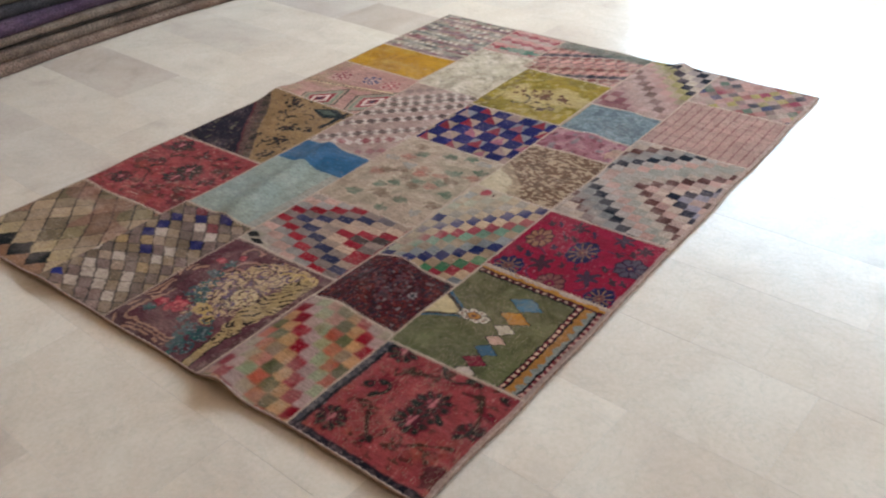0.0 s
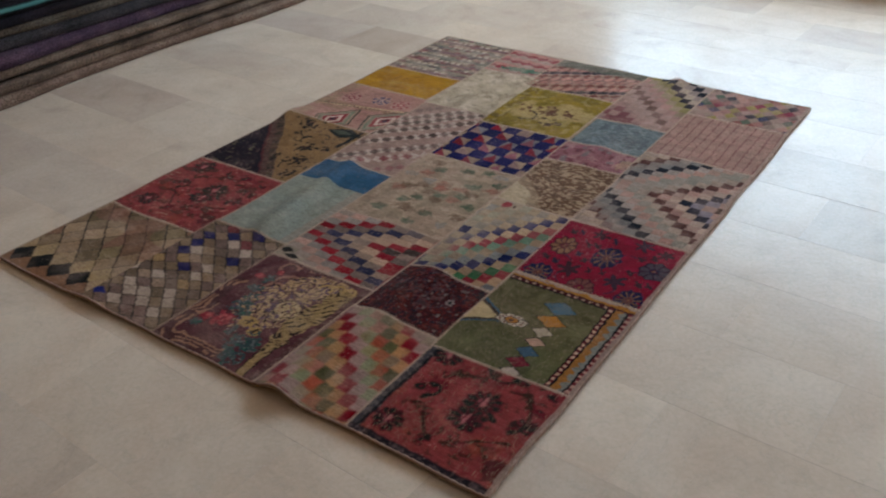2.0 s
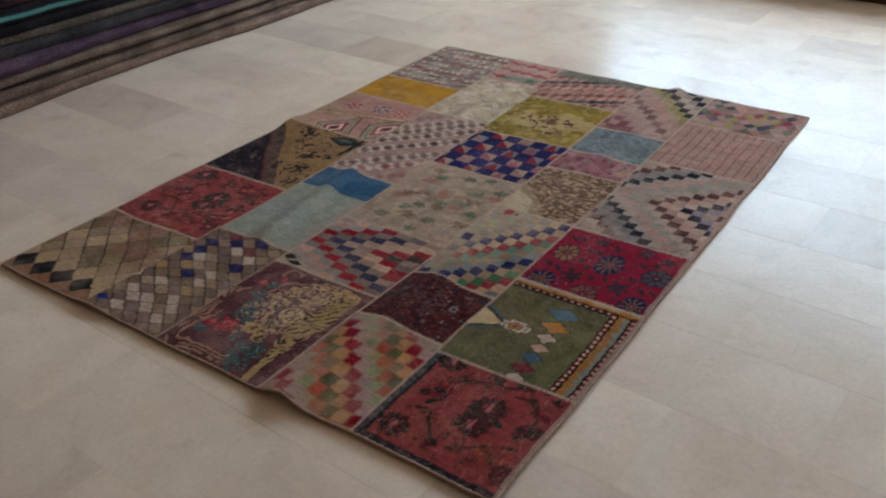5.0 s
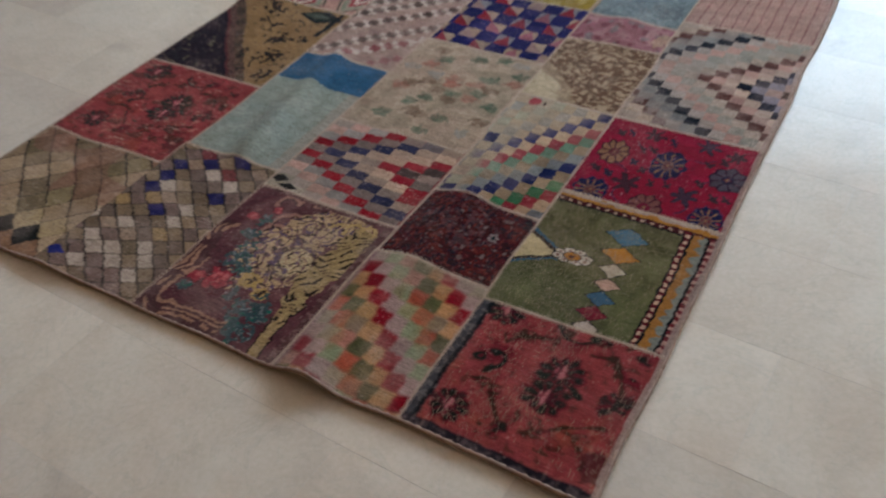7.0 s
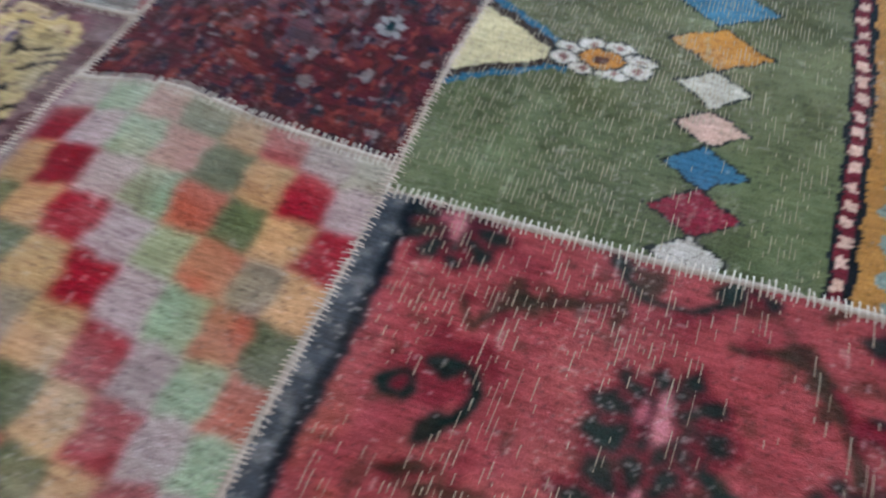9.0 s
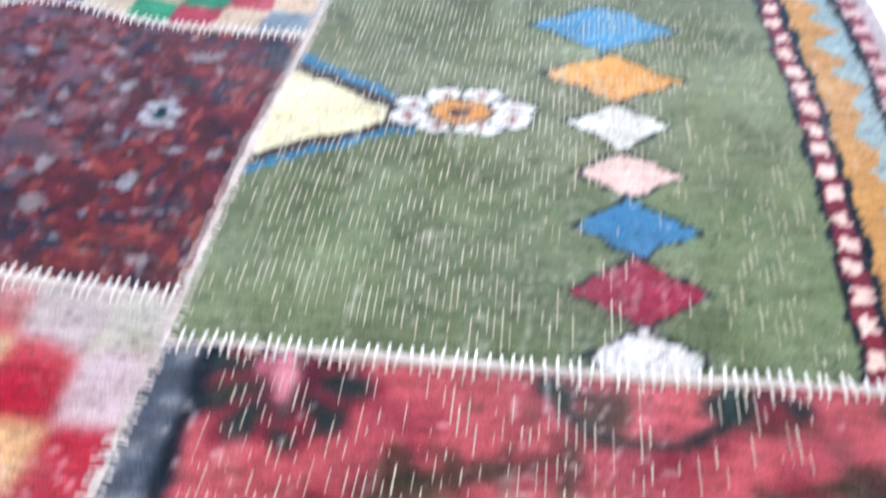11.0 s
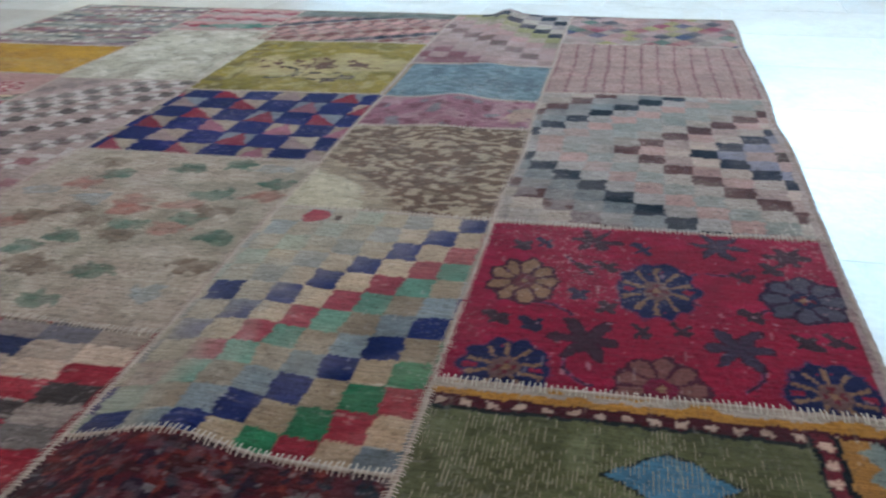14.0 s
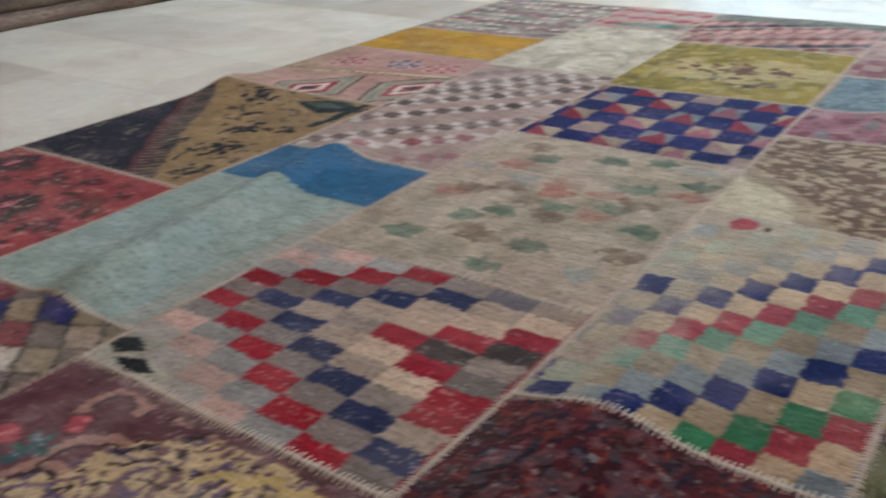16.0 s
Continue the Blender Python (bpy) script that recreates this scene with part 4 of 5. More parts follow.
def d_blue_check(x, y):
    a, b = (x + 0.811) / 0.0535 + 0.5, (y - 1.240 + 0.03 * (x + 0.815)) / 0.0592 + 0.5
    i, j = np.floor(a), np.floor(b)
    navy = (i + j) % 2 == 0
    warm = pick(["a82434", "b04c58", "a89086", "a83444", "b0707a"], np.floor(5 * cell_rand(i, j, 5)))
    cool = pick(["b39f88", "a89480", "94969a", "b9a892"], np.floor(4 * cell_rand(i, j, 6)))
    f, g = a - i, b - j
    up = np.where(cell_rand(i, j, 9) > 0.5, f + g < 1.05, np.abs(f - 0.5) < 0.52 - 0.5 * g)
    fat = (np.abs(f - 0.5) > 0.46) | (np.abs(g - 0.5) > 0.47)      # the dark squares spread over the lines
    c = np.where((navy | fat)[..., None], lin("1b0c82"), np.where(up[..., None], warm, cool))
    c = c * (0.86 + 0.28 * cell_rand(i, j, 1))[..., None]
    faded(c, x, y, 0.04, 0.05, 3)
    return c


def d_brown_check(x, y):
    c = fill(x.shape, "b89f94")
    lay(c, "c2aca0", step(0.45, 0.7, fnoise(x, y, 0.06, 5)))
    lay(c, "a8948a", 0.5 * step(0.5, 0.75, fnoise(x, y, 0.04, 2)))
    # slanting rows of small lozenges, brown between white ones; each row by its height at the piece's side
    for n, (y0, h, much) in enumerate(((0.845, "a8505a", 0.6), (0.955, "a03a44", 0.8), (1.043, "523c33", 0.95), (1.180, "584338", 0.95), (1.285, "5c4a3c", 0.95), (1.365, "645849", 0.9), (1.430, "6e6256", 0.8), (1.520, "80746a", 0.6))):
        v = y - y0 - 0.92 * (x + 1.285) + 0.004 * (vnoise(x, y, 0.03, 3) - 0.5)
        s = (x + v / 1.92 + 1.295) / 0.0308
        i = np.floor(s)
        f = s - i - 0.5
        keep = much * (0.5 + 0.5 * cell_rand(i + 3, np.full_like(i, n), 4))
        white = (np.abs(np.abs(f) - 0.5) / 0.5 + np.abs(v) / 0.036 < 1)
        lay(c, "d8cec2", 0.85 * white * (much > 0.6))
        lay(c, h, keep * (np.abs(f) / 0.50 + np.abs(v) / 0.030 < 1) * ((n != 1) | (cell_rand(i, np.full_like(i, 7), 2) > 0.45)))
    faded(c, x, y, 0.12, 0.06, 5, lin("c9b6ab"))
    return c


def d_pink(x, y):
    c = fill(x.shape, "bd9489")
    lay(c, "c8a194", step(0.45, 0.7, fnoise(x, y, 0.06, 2)))
    lay(c, "a58e68", 0.5 * (y < 1.45) * (y > 1.38) * (vnoise(x, y, 0.04, 3) > 0.3))
    lay(c, "a89878", 0.6 * (1 - step(-1.66, -1.62, x)) * step(0.4, 0.6, fnoise(x, y, 0.04, 6)))
    for u, v in ((-1.512, 1.288), (-1.330, 1.372)):
        p, q = 0.825 * (x - u) + 0.565 * (y - v), 0.707 * (x - u) - 0.707 * (y - v)
        d = np.maximum(np.abs(p + 0.25 * q) / 0.084, np.abs(q) / 0.072)
        for r, h in ((1.0, "545e4c"), (0.90, "b9a290"), (0.80, "8a9c84"), (0.66, "b3a294"), (0.56, "b02438"), (0.40, "e0d2c6"), (0.24, "a02c3a"), (0.13, "2f2f55")):
            lay(c, h, (d < r) * 0.95)
    for u, v, h in ((-1.597, 1.500, "a03c46"), (-1.467, 1.528, "4f5a86"), (-1.372, 1.530, "b0484c")):
        rosette(c, x, y, u, v, 0.042, h, "d9c0b0", "c9a79c", 6)
    lay(c, "d6c39c", bar(x, y, -1.66, 1.405, -1.32, 1.475, 0.010))
    lay(c, "6a5a4a", (np.abs(y - 1.435 - 0.15 * (x + 1.5)) < 0.004) * ((x / 0.017) % 1 < 0.55))
    faded(c, x, y, 0.12, 0.06, 5, lin("cbb0a2"))
    return c


def d_gold(x, y):
    c = fill(x.shape, "cc9e34")
    lay(c, "be8f30", step(0.4, 0.7, fnoise(x, y, 0.09, 5)))
    lay(c, "c6a852", 0.6 * step(0.5, 0.8, fnoise(x * 0.4, y, 0.03, 8)))
    return c


def d_white(x, y):
    c = fill(x.shape, "c6bfa8")
    lay(c, "b3ab96", step(0.45, 0.7, fnoise(x, y, 0.05, 4)))
    lay(c, "cfc8b4", step(0.5, 0.7, fnoise(x, y, 0.03, 9)))
    lay(c, "8f8a7a", (vnoise(x, y, 0.018, 6) > 0.82) * 0.5)
    return c


def d_olive_gold(x, y):
    c = fill(x.shape, "ac983c")
    lay(c, "98892f", step(0.45, 0.7, fnoise(x, y, 0.05, 2)))
    d = np.hypot((x + 0.82) / 0.16, (y - 1.74) / 0.10) + 0.8 * (vnoise(x, y, 0.05, 4) - 0.5)
    lay(c, "c4b27c", 1 - step(0.7, 1.1, d))
    lay(c, "82583c", disc(x, y, -0.84, 1.755, 0.10, 0.035, 1.3) * (vnoise(x, y, 0.02, 7) > 0.36))
    lay(c, "5e4034", disc(x, y, -0.80, 1.665, 0.06, 0.028, 1.2) * (vnoise(x, y, 0.016, 8) > 0.45))
    lay(c, "7a6a40", 0.5 * (x < -0.965) * (vnoise(x, y, 0.02, 9) > 0.5))
    lay(c, "4d4032", arc(x, y, -0.90, 1.69, 0.04, 250, 80, 0.008))
    lay(c, "c9bc86", 0.5 * (vnoise(x, y, 0.02, 10) > 0.72))
    return c


def d_mottled(x, y):
    px, py = 0.031, 0.0205
    j = np.floor(y / py)
    i = np.floor(x / px + 0.5 * (j % 2))
    rows = ["a09a86", "b09a8a", "8f7678", "a08e80", "aaa492", "8c9086"]
    c = pick(rows, j % 6) * (0.8 + 0.4 * cell_rand(i, j, 2))[..., None]
    f = (x / px + 0.5 * (j % 2)) % 1
    lay(c, "d6cebe", 0.85 * ((j % 3 == 0) & (f < 0.5) & (cell_rand(i, j, 9) > 0.25)))
    lay(c, "9a4a54", 0.6 * (cell_rand(i, j, 5) > 0.84))
    lay(c, "5d6a66", 0.6 * (cell_rand(i, j, 7) > 0.84))
    faded(c, x, y, 0.4, 0.04, 3)
    return c


def d_red_wave(x, y):
    c = fill(x.shape, "b5a094")
    f = np.abs(((x + 1.33 - 0.4 * y) / 0.062) % 1 - 0.5) * 2
    w = ((y + 0.1 * x) / 0.085) % 1
    lay(c, "ad3a48", (np.abs(w - 0.3) < 0.26 - 0.20 * f) * 0.9)
    lay(c, "cf948c", (np.abs(w - 0.62) < 0.10 + 0.08 * f) * 0.8)
    lay(c, "5f8a74", disc(x, y, -1.14, 2.105, 0.10, 0.026, 0.8))
    faded(c, x, y, 0.4, 0.05, 3)
    return c


def d_stripe_check(x, y):
    # slanting bands of lozenges
    v = (y - 1.985 - 0.48 * (x + 1.04)) / 0.041
    n = np.floor(v)
    g = v - n - 0.5
    i = np.floor((x + 1.06) / 0.040 + 0.5 * (n % 2))
    f = (x + 1.06) / 0.040 + 0.5 * (n % 2) - i - 0.5
    ground = pick(["9a7a72", "8d6a64", "b39a8a", "80666a", "9a6a60", "a88a78"], (n + 6) % 6)
    mark = pick(["b88c80", "c8968a", "93524a", "2e2a3a", "c9988c", "8a4a40"], (n + 6) % 6)
    c = np.where((np.abs(f) / 0.5 + np.abs(g) / 0.55 < 1)[..., None], mark, ground) * (0.88 + 0.24 * cell_rand(i, n, 3))[..., None]
    lay(c, "d0baa4", 0.6 * (g > 0.34) * (f > 0))
    lay(c, "64786a", 0.8 * step(2.21, 2.24, y))
    faded(c, x, y, 0.2, 0.05, 6)
    return c


def d_pink_steps(x, y):
    a, b = (x + 0.463) / 0.0375, (y - 2.148) / 0.0465
    i, j = np.floor(a + 0.5), np.floor(b + 0.5)
    table = ["ab8f86", "b59c92", "b9a39a", "84685c", "b59a92", "b8948c", "a79a80", "a09a68", "231f38", "b3aa98", "a59a94", "262238", "a9a098"]
    c = pick(table, np.clip(i + j + 8, 0, 12)) * (0.88 + 0.24 * cell_rand(i + 20, j + 20, 3))[..., None]
    lay(c, "b09488", (i + j == -5) * (cell_rand(i + 20, j + 20, 8) > 0.5) * 0.8)
    lay(c, "b3a096", (i + j >= 1) * (i < -1) * 0.9)
    lay(c, "8c4650", ((i + j) < -8) * (cell_rand(i + 20, j + 20, 6) > 0.5) * 0.85)
    faded(c, x, y, 0.3, 0.06, 3, lin("bda79e"))
    return c


def d_plaid(x, y):
    c = fill(x.shape, "b3978b")
    lay(c, "bd9d92", step(0.45, 0.7, fnoise(x, y, 0.04, 2)))
    wob = 0.006 * (vnoise(x, y, 0.12, 3) - 0.5)
    lay(c, "80413f", 0.6 * (((x + wob + 0.3035) / 0.0325) % 1 < 0.13))
    lay(c, "8f5a56", 0.22 * (((y + wob) / 0.036) % 1 < 0.14))
    return c


def d_harlequin(x, y):
    a, b = x / 0.046 + y / 0.056, x / 0.046 - y / 0.056
    i, j = np.floor(a), np.floor(b)
    table = ["b58a80", "a5455a", "a89a8c", "b09a90", "a8a060", "5f7a66", "c09a90", "8d7a72", "3d4a78", "b7a99c", "a86a64", "b59a94", "b08c86", "54505a"]
    c = pick(table, np.floor(cell_rand(i, j, 1) * len(table)))
    faded(c, x, y, 0.4, 0.05, 6, lin("b5a096"))
    return c


def d_red_flowers(x, y):
    c = fill(x.shape, "b40c40")
    lay(c, "be1a4a", step(0.45, 0.75, fnoise(x, y, 0.05, 1)))
    lay(c, "a0123c", 0.5 * step(0.5, 0.8, fnoise(x, y, 0.03, 6)))
    grey, navy, tan = "5e3c46", "2a2c6c", "a5805c"
    # thin curling stems
    for u, v, r, a0, a1 in ((-0.246, 0.925, 0.040, 300, 60), (-0.122, 0.925, 0.040, 120, 240), (-0.238, 0.770, 0.030, 140, 270), (-0.122, 0.772, 0.026, 290, 60), (-0.25, 0.99, 0.03, 200, 300), (-0.12, 0.99, 0.03, 240, 340), (-0.30, 0.84, 0.035, 20, 120), (-0.06, 0.86, 0.035, 60, 160)):
        lay(c, "a24a6c", arc(x, y, u, v, r, a0, a1, 0.0050))
        lay(c, "54284e", arc(x, y, u, v, r, a0, a1, 0.0028))
    # broken leaf stars between the flowers
    for u, v, r, h in ((-0.250, 1.022, 0.030, grey), (-0.118, 1.026, 0.032, "5a4c60"), (-0.250, 0.811, 0.040, grey), (-0.112, 0.811, 0.038, "5a4a60"), (-0.048, 1.010, 0.026, grey)):
        an, d = np.arctan2(y - v, x - u), np.hypot(x - u, (y - v) * 0.9)
        edge = r * (0.30 + 0.55 * np.abs(np.cos(3 * an + 0.2)) ** 2) + 0.012 * (vnoise(x, y, 0.009, 7) - 0.5)
        lay(c, "4a1c38", 0.8 * (d < edge + 0.003))
        lay(c, h, 0.85 * (d < edge) * (0.6 + 0.4 * (np.cos(6 * an) > -0.8)))
    # round flowers: middle, size across and along, petals, their colour and the seams between them
    for u, v, rx, ry, n, petal, line, core in ((-0.319, 0.917, 0.036, 0.047, 9, tan, "4e2434", "8a4a48"), (-0.184, 0.917, 0.041, 0.058, 10, navy, tan, "94705a"), (-0.044, 0.917, 0.040, 0.048, 8, "6a6472", "26284e", "3c4068"),
                                               (-0.317, 0.752, 0.039, 0.048, 10, navy, tan, "94705a"), (-0.183, 0.744, 0.040, 0.048, 9, "966458", "5c2c3c", "a02048"), (-0.046, 0.752, 0.037, 0.047, 10, navy, tan, "94705a")):
        dx, dy = (x - u) / rx, (y - v) / ry
        d, a = np.hypot(dx, dy) * (1 + 0.12 * (vnoise(x, y, 0.010, 3) - 0.5)), np.arctan2(dy, dx)
        w = np.cos(n * a)
        if petal is navy:                  # one dark wheel with thin tan spokes
            lay(c, "8a3a62", (d < 1.03 + 0.05 * w) * 0.7)
            lay(c, navy, (d < 0.97 + 0.06 * w) * 0.97)
            lay(c, tan, (d < 0.84) * (d > 0.30) * (w < -0.66) * 0.95)
        else:
            lay(c, line, (d < 1.04 + 0.06 * w) * 0.85)
            lay(c, petal, (d < 0.92 + 0.08 * w) * (d > 0.36) * (w > -0.72) * 0.97)
        lay(c, "b01c44", (d < 0.84) * (d > 0.58) * (w > 0.45) * (np.abs(np.sin(2 * a)) < 0.42) * (petal is navy))
        lay(c, core, (d < 0.34) * 0.8)
        lay(c, "8a2438", (d < 0.24) * (d > 0.10) * (np.cos(4 * a) > 0) * 0.95)
        lay(c, tan, (d < 0.10) * 1.0)
    rnd = np.random.RandomState(5)
    for u, v in ((-0.336, 0.836), (-0.305, 0.833), (-0.200, 0.837), (-0.162, 0.843), (-0.258, 0.954), (-0.263, 0.899), (-0.100, 0.957), (-0.098, 0.875), (-0.238, 0.963), (-0.234, 0.876), (-0.056, 0.833), (-0.028, 0.841), (-0.332, 1.001), (-0.305, 1.011), (-0.201, 1.010), (-0.070, 0.985)):
        h = (grey, "4a3a5c", "5c3a44")[rnd.randint(3)]
        lay(c, h, bar(x, y, u - 0.006, v + 0.008, u + 0.008, v - 0.010, 0.010, 0.006) + bar(x, y, u + 0.009, v + 0.006, u - 0.004, v - 0.010, 0.006, 0.004))
    lay(c, "c9a0a4", (vnoise(x, y, 0.006, 8) > 0.95) * 0.6)
    return c


def blended(c, n):
    """Dyes run into their neighbours: a blur over n knots each way."""
    for _ in range(n):
        p = np.pad(c, ((1, 1), (1, 1), (0, 0)), "edge")
        c = (p[:-2, 1:-1] + p[2:, 1:-1] + p[1:-1, :-2] + p[1:-1, 2:] + 2 * c) / 6
    return c


def patch(x0, x1, y0, y1, design, label, cell=0.0034, run=0, tone=1.0):
    """One carpet piece: a fine sheet of knots, with a little pile relief."""
    far = y1 > 2.2
    nx, ny = max(8, round((x1 - x0) / cell)), max(8, round((y1 - y0) / cell))
    x, s = np.meshgrid(np.linspace(x0, x1, nx + 1), np.linspace(0, 1, ny + 1))
    y = y0 + s * ((far_edge(x) if far else y1) - y0)
    rnd = np.random.RandomState(nx * 31 + ny)
    rim = np.minimum.reduce([x - x0, x1 - x, s * (y1 - y0), (1 - s) * (y1 - y0)])
    up = 0.0005 * step(0.0, 0.012, rim) + 0.0007 * (rnd.rand(ny + 1, nx + 1) - 0.5) + 0.0012 * (fnoise(x, y, 0.05, 4) - 0.5)
    me = sheet("patch", place(x, y, up))
    px, py = x, y
    # dyes run a knot's width across the drawing's lines
    jx, jy = 0.0018 * (rnd.rand(*x.shape) - 0.5), 0.0018 * (rnd.rand(*x.shape) - 0.5)
    wx, wy = 0.0045 * (vnoise(x, y, 0.011, 14) - 0.5), 0.0045 * (vnoise(x, y, 0.011, 15) - 0.5)
    col = design(px + jx + wx, py + jy + wy)
    col = blended(col, run)
    if x1 == 0.0:                          # the pale selvedge along the rug's long side
        lay(col, "b3a298", 0.9 * (x > -0.0085 + 0.004 * (vnoise(x, y, 0.04, 9) - 0.5)))
    # worn places: single knots gone pale or dark
    worn = step(0.40, 0.75, fnoise(x, y, 0.09, 6))
    lay(col, PALE, 0.38 * worn * (rnd.rand(*x.shape) > 0.93))
    lay(col, "4a3c38", 0.35 * (rnd.rand(*x.shape) > 0.94))
    lay(col, PALE, 0.07 * worn)
    lay(col, "d8cdc2", 0.24 * (vnoise(x * 1.5, y, 0.0068, 13) > 0.91) * (vnoise(x, y, 0.05, 8) > 0.42))
    grey = col @ np.array([0.25, 0.65, 0.10])
    col = np.maximum(1.10 * col - 0.10 * grey[..., None], 0.004) * (1.0 * np.maximum(grey, 0.01) ** 0.32)[..., None] * np.array([1.27, 0.968, 0.90])
    even = 0.12 if cell < 0.0028 else 0.20      # the finely knotted pieces are more even
    col = tone * col * (1 - even / 2 + even * rnd.rand(*px.shape))[..., None]
    at = me.color_attributes.new("knot", "FLOAT_COLOR", "POINT")
    full = np.ones((px.size, 4), np.float32)
    full[:, :3] = np.clip(col, 0, 1).reshape(-1, 3)
    at.data.foreach_set("color", full.ravel())
    return part("patch", me, WOOL, RUG, label)


NEAR = 0.0022
patch(-1.70, -1.31, 0.0, 0.40, d_olive_big, "olive piece with large outlined diamonds", tone=1.12)
patch(-1.31, -1.02, 0.0, 0.50, d_olive_small, "olive grey piece with small outlined squares", tone=1.2)
patch(-1.02, -0.645, 0.0, 0.445, d_gold_floral, "brown piece with gold scrolls and roses", 0.0030, tone=1.15)
patch(-0.645, -0.372, 0.0, 0.365, d_orange, "piece with red, orange and green checks", NEAR, 4, tone=0.95)
red_piece = patch(-0.372, 0.0, 0.0, 0.340, d_red_near, "worn rose red flowered piece", NEAR, 2, tone=1.05)
green_piece = patch(-0.372, 0.0, 0.340, 0.728, d_green, "green piece with diamonds and a flower", NEAR, tone=0.9)
patch(-0.641, -0.372, 0.365, 0.602, d_maroon, "dark maroon speckled piece", NEAR, tone=0.80)
patch(-0.372, 0.0, 0.728, 1.060, d_red_flowers, "crimson piece with round flowers", NEAR, tone=0.93)
patch(-0.641, -0.372, 0.602, 1.062, d_tan_check, "tan piece with navy, red and green checks", NEAR)
patch(-1.02, -0.641, 0.445, 0.758, d_red_check, "piece with red and grey stepped checks", 0.0030, tone=1.06)
patch(-1.305, -1.02, 0.50, 1.008, d_light_blue, "pale blue piece with a deeper blue end", tone=0.95)
patch(-1.70, -1.305, 0.40, 0.79, d_red_left, "rose red flowered piece", tone=1.15)
patch(-1.70, -1.305, 0.79, 1.255, d_navy_beige, "navy and beige piece with dark sprigs", tone=1.05)
patch(-1.02, -0.643, 0.758, 1.222, d_cream, "faded cream piece with green and peach traces", 0.0030, tone=1.08)
patch(-0.372, 0.0, 1.060, 1.612, d_zigzag, "piece with grey and pink stepped chevrons", 0.0030, tone=1.24)
patch(-0.645, -0.372, 1.062, 1.400, d_speckled, "brown piece speckled with cream", tone=1.08)
patch(-0.645, -0.372, 1.400, 1.555, d_rose_strip, "dusty rose strip")
patch(-0.645, -0.372, 1.555, 1.79, d_blue_grey, "plain blue-grey piece", tone=1.12)
patch(-1.012, -0.648, 1.222, 1.562, d_blue_check, "navy checked piece with small triangles")
patch(-1.305, -1.012, 1.008, 1.612, d_brown_check, "pale piece with brown checks")
patch(-1.70, -1.305, 1.255, 1.630, d_pink, "pink piece with nested boxes and rosettes", tone=1.1)
patch(-1.70, -1.315, 1.630, 1.878, d_gold, "plain ochre gold piece")
patch(-1.022, -0.655, 1.562, 1.958, d_olive_gold, "olive gold piece with an eroded middle")
patch(-1.315, -1.022, 1.612, 2.05, d_white, "faded greyish cream piece", tone=1.15)
patch(-1.70, -1.315, 1.878, 2.33, d_mottled, "mottled grey and pink bricked piece", tone=1.12)
patch(-1.315, -1.062, 2.05, 2.33, d_red_wave, "pinkish piece with red waves", tone=1.12)
patch(-1.062, -0.655, 1.958, 2.33, d_stripe_check, "piece with fine red and cream stripes", tone=1.15)
patch(-0.655, -0.375, 1.79, 2.33, d_pink_steps, "pale pink stepped piece with navy squares", tone=1.15)
patch(-0.372, 0.0, 1.612, 1.985, d_plaid, "pink piece with thin red lines", tone=1.15)
patch(-0.372, 0.0, 1.985, 2.33, d_harlequin, "piece with many-coloured diamonds", tone=1.1)


def bare_threads(piece, x0, x1, y0, y1, pitch, share, seed):
    """Thin warp threads lying open where the pile has gone, in broken lines along the piece."""
    rnd = np.random.RandomState(seed)
    co, quads = [], []
    for u in np.arange(x0 + pitch / 2, x1, pitch):
        v = y0 + 0.03 * rnd.rand()
        u = u + 0.0006 * (rnd.rand() - 0.5)
        while v < y1 - 0.006:
            here = share * (0.15 + 1.7 * float(step(0.30, 0.70, fnoise(np.array(u), np.array(v), 0.07, seed))))
            ln = min(0.006 + 0.026 * rnd.rand() ** 1.5, y1 - v)
            if rnd.rand() < here:
                w = 0.00016 + 0.00022 * rnd.rand()
                t = np.linspace(0, 1, 4)
                lean = 0.0004 * (rnd.rand() - 0.5)
                b = 4 * len(co)
                for side in (-w, w):
                    co.append(place(u + lean * t + side, v + ln * t, np.array([0.0001, 0.0009, 0.0009, 0.0001])))
                quads += [[b + k, b + 4 + k, b + 5 + k, b + 1 + k] for k in range(3)]
            v += ln + 0.0015 + 0.004 * rnd.rand()
    part("bare_threads", quad_mesh("bare_threads", np.concatenate(co), np.array(quads)), WARP, piece, "thin cream warp threads", "stuff")


bare_threads(green_piece, -0.366, -0.078, 0.346, 0.686, 0.0034, 0.85, 5)
bare_threads(red_piece, -0.342, -0.006, 0.018, 0.336, 0.0036, 0.50, 8)
bare_threads(red_piece, -0.09, -0.006, 0.018, 0.11, 0.0034, 0.60, 11)


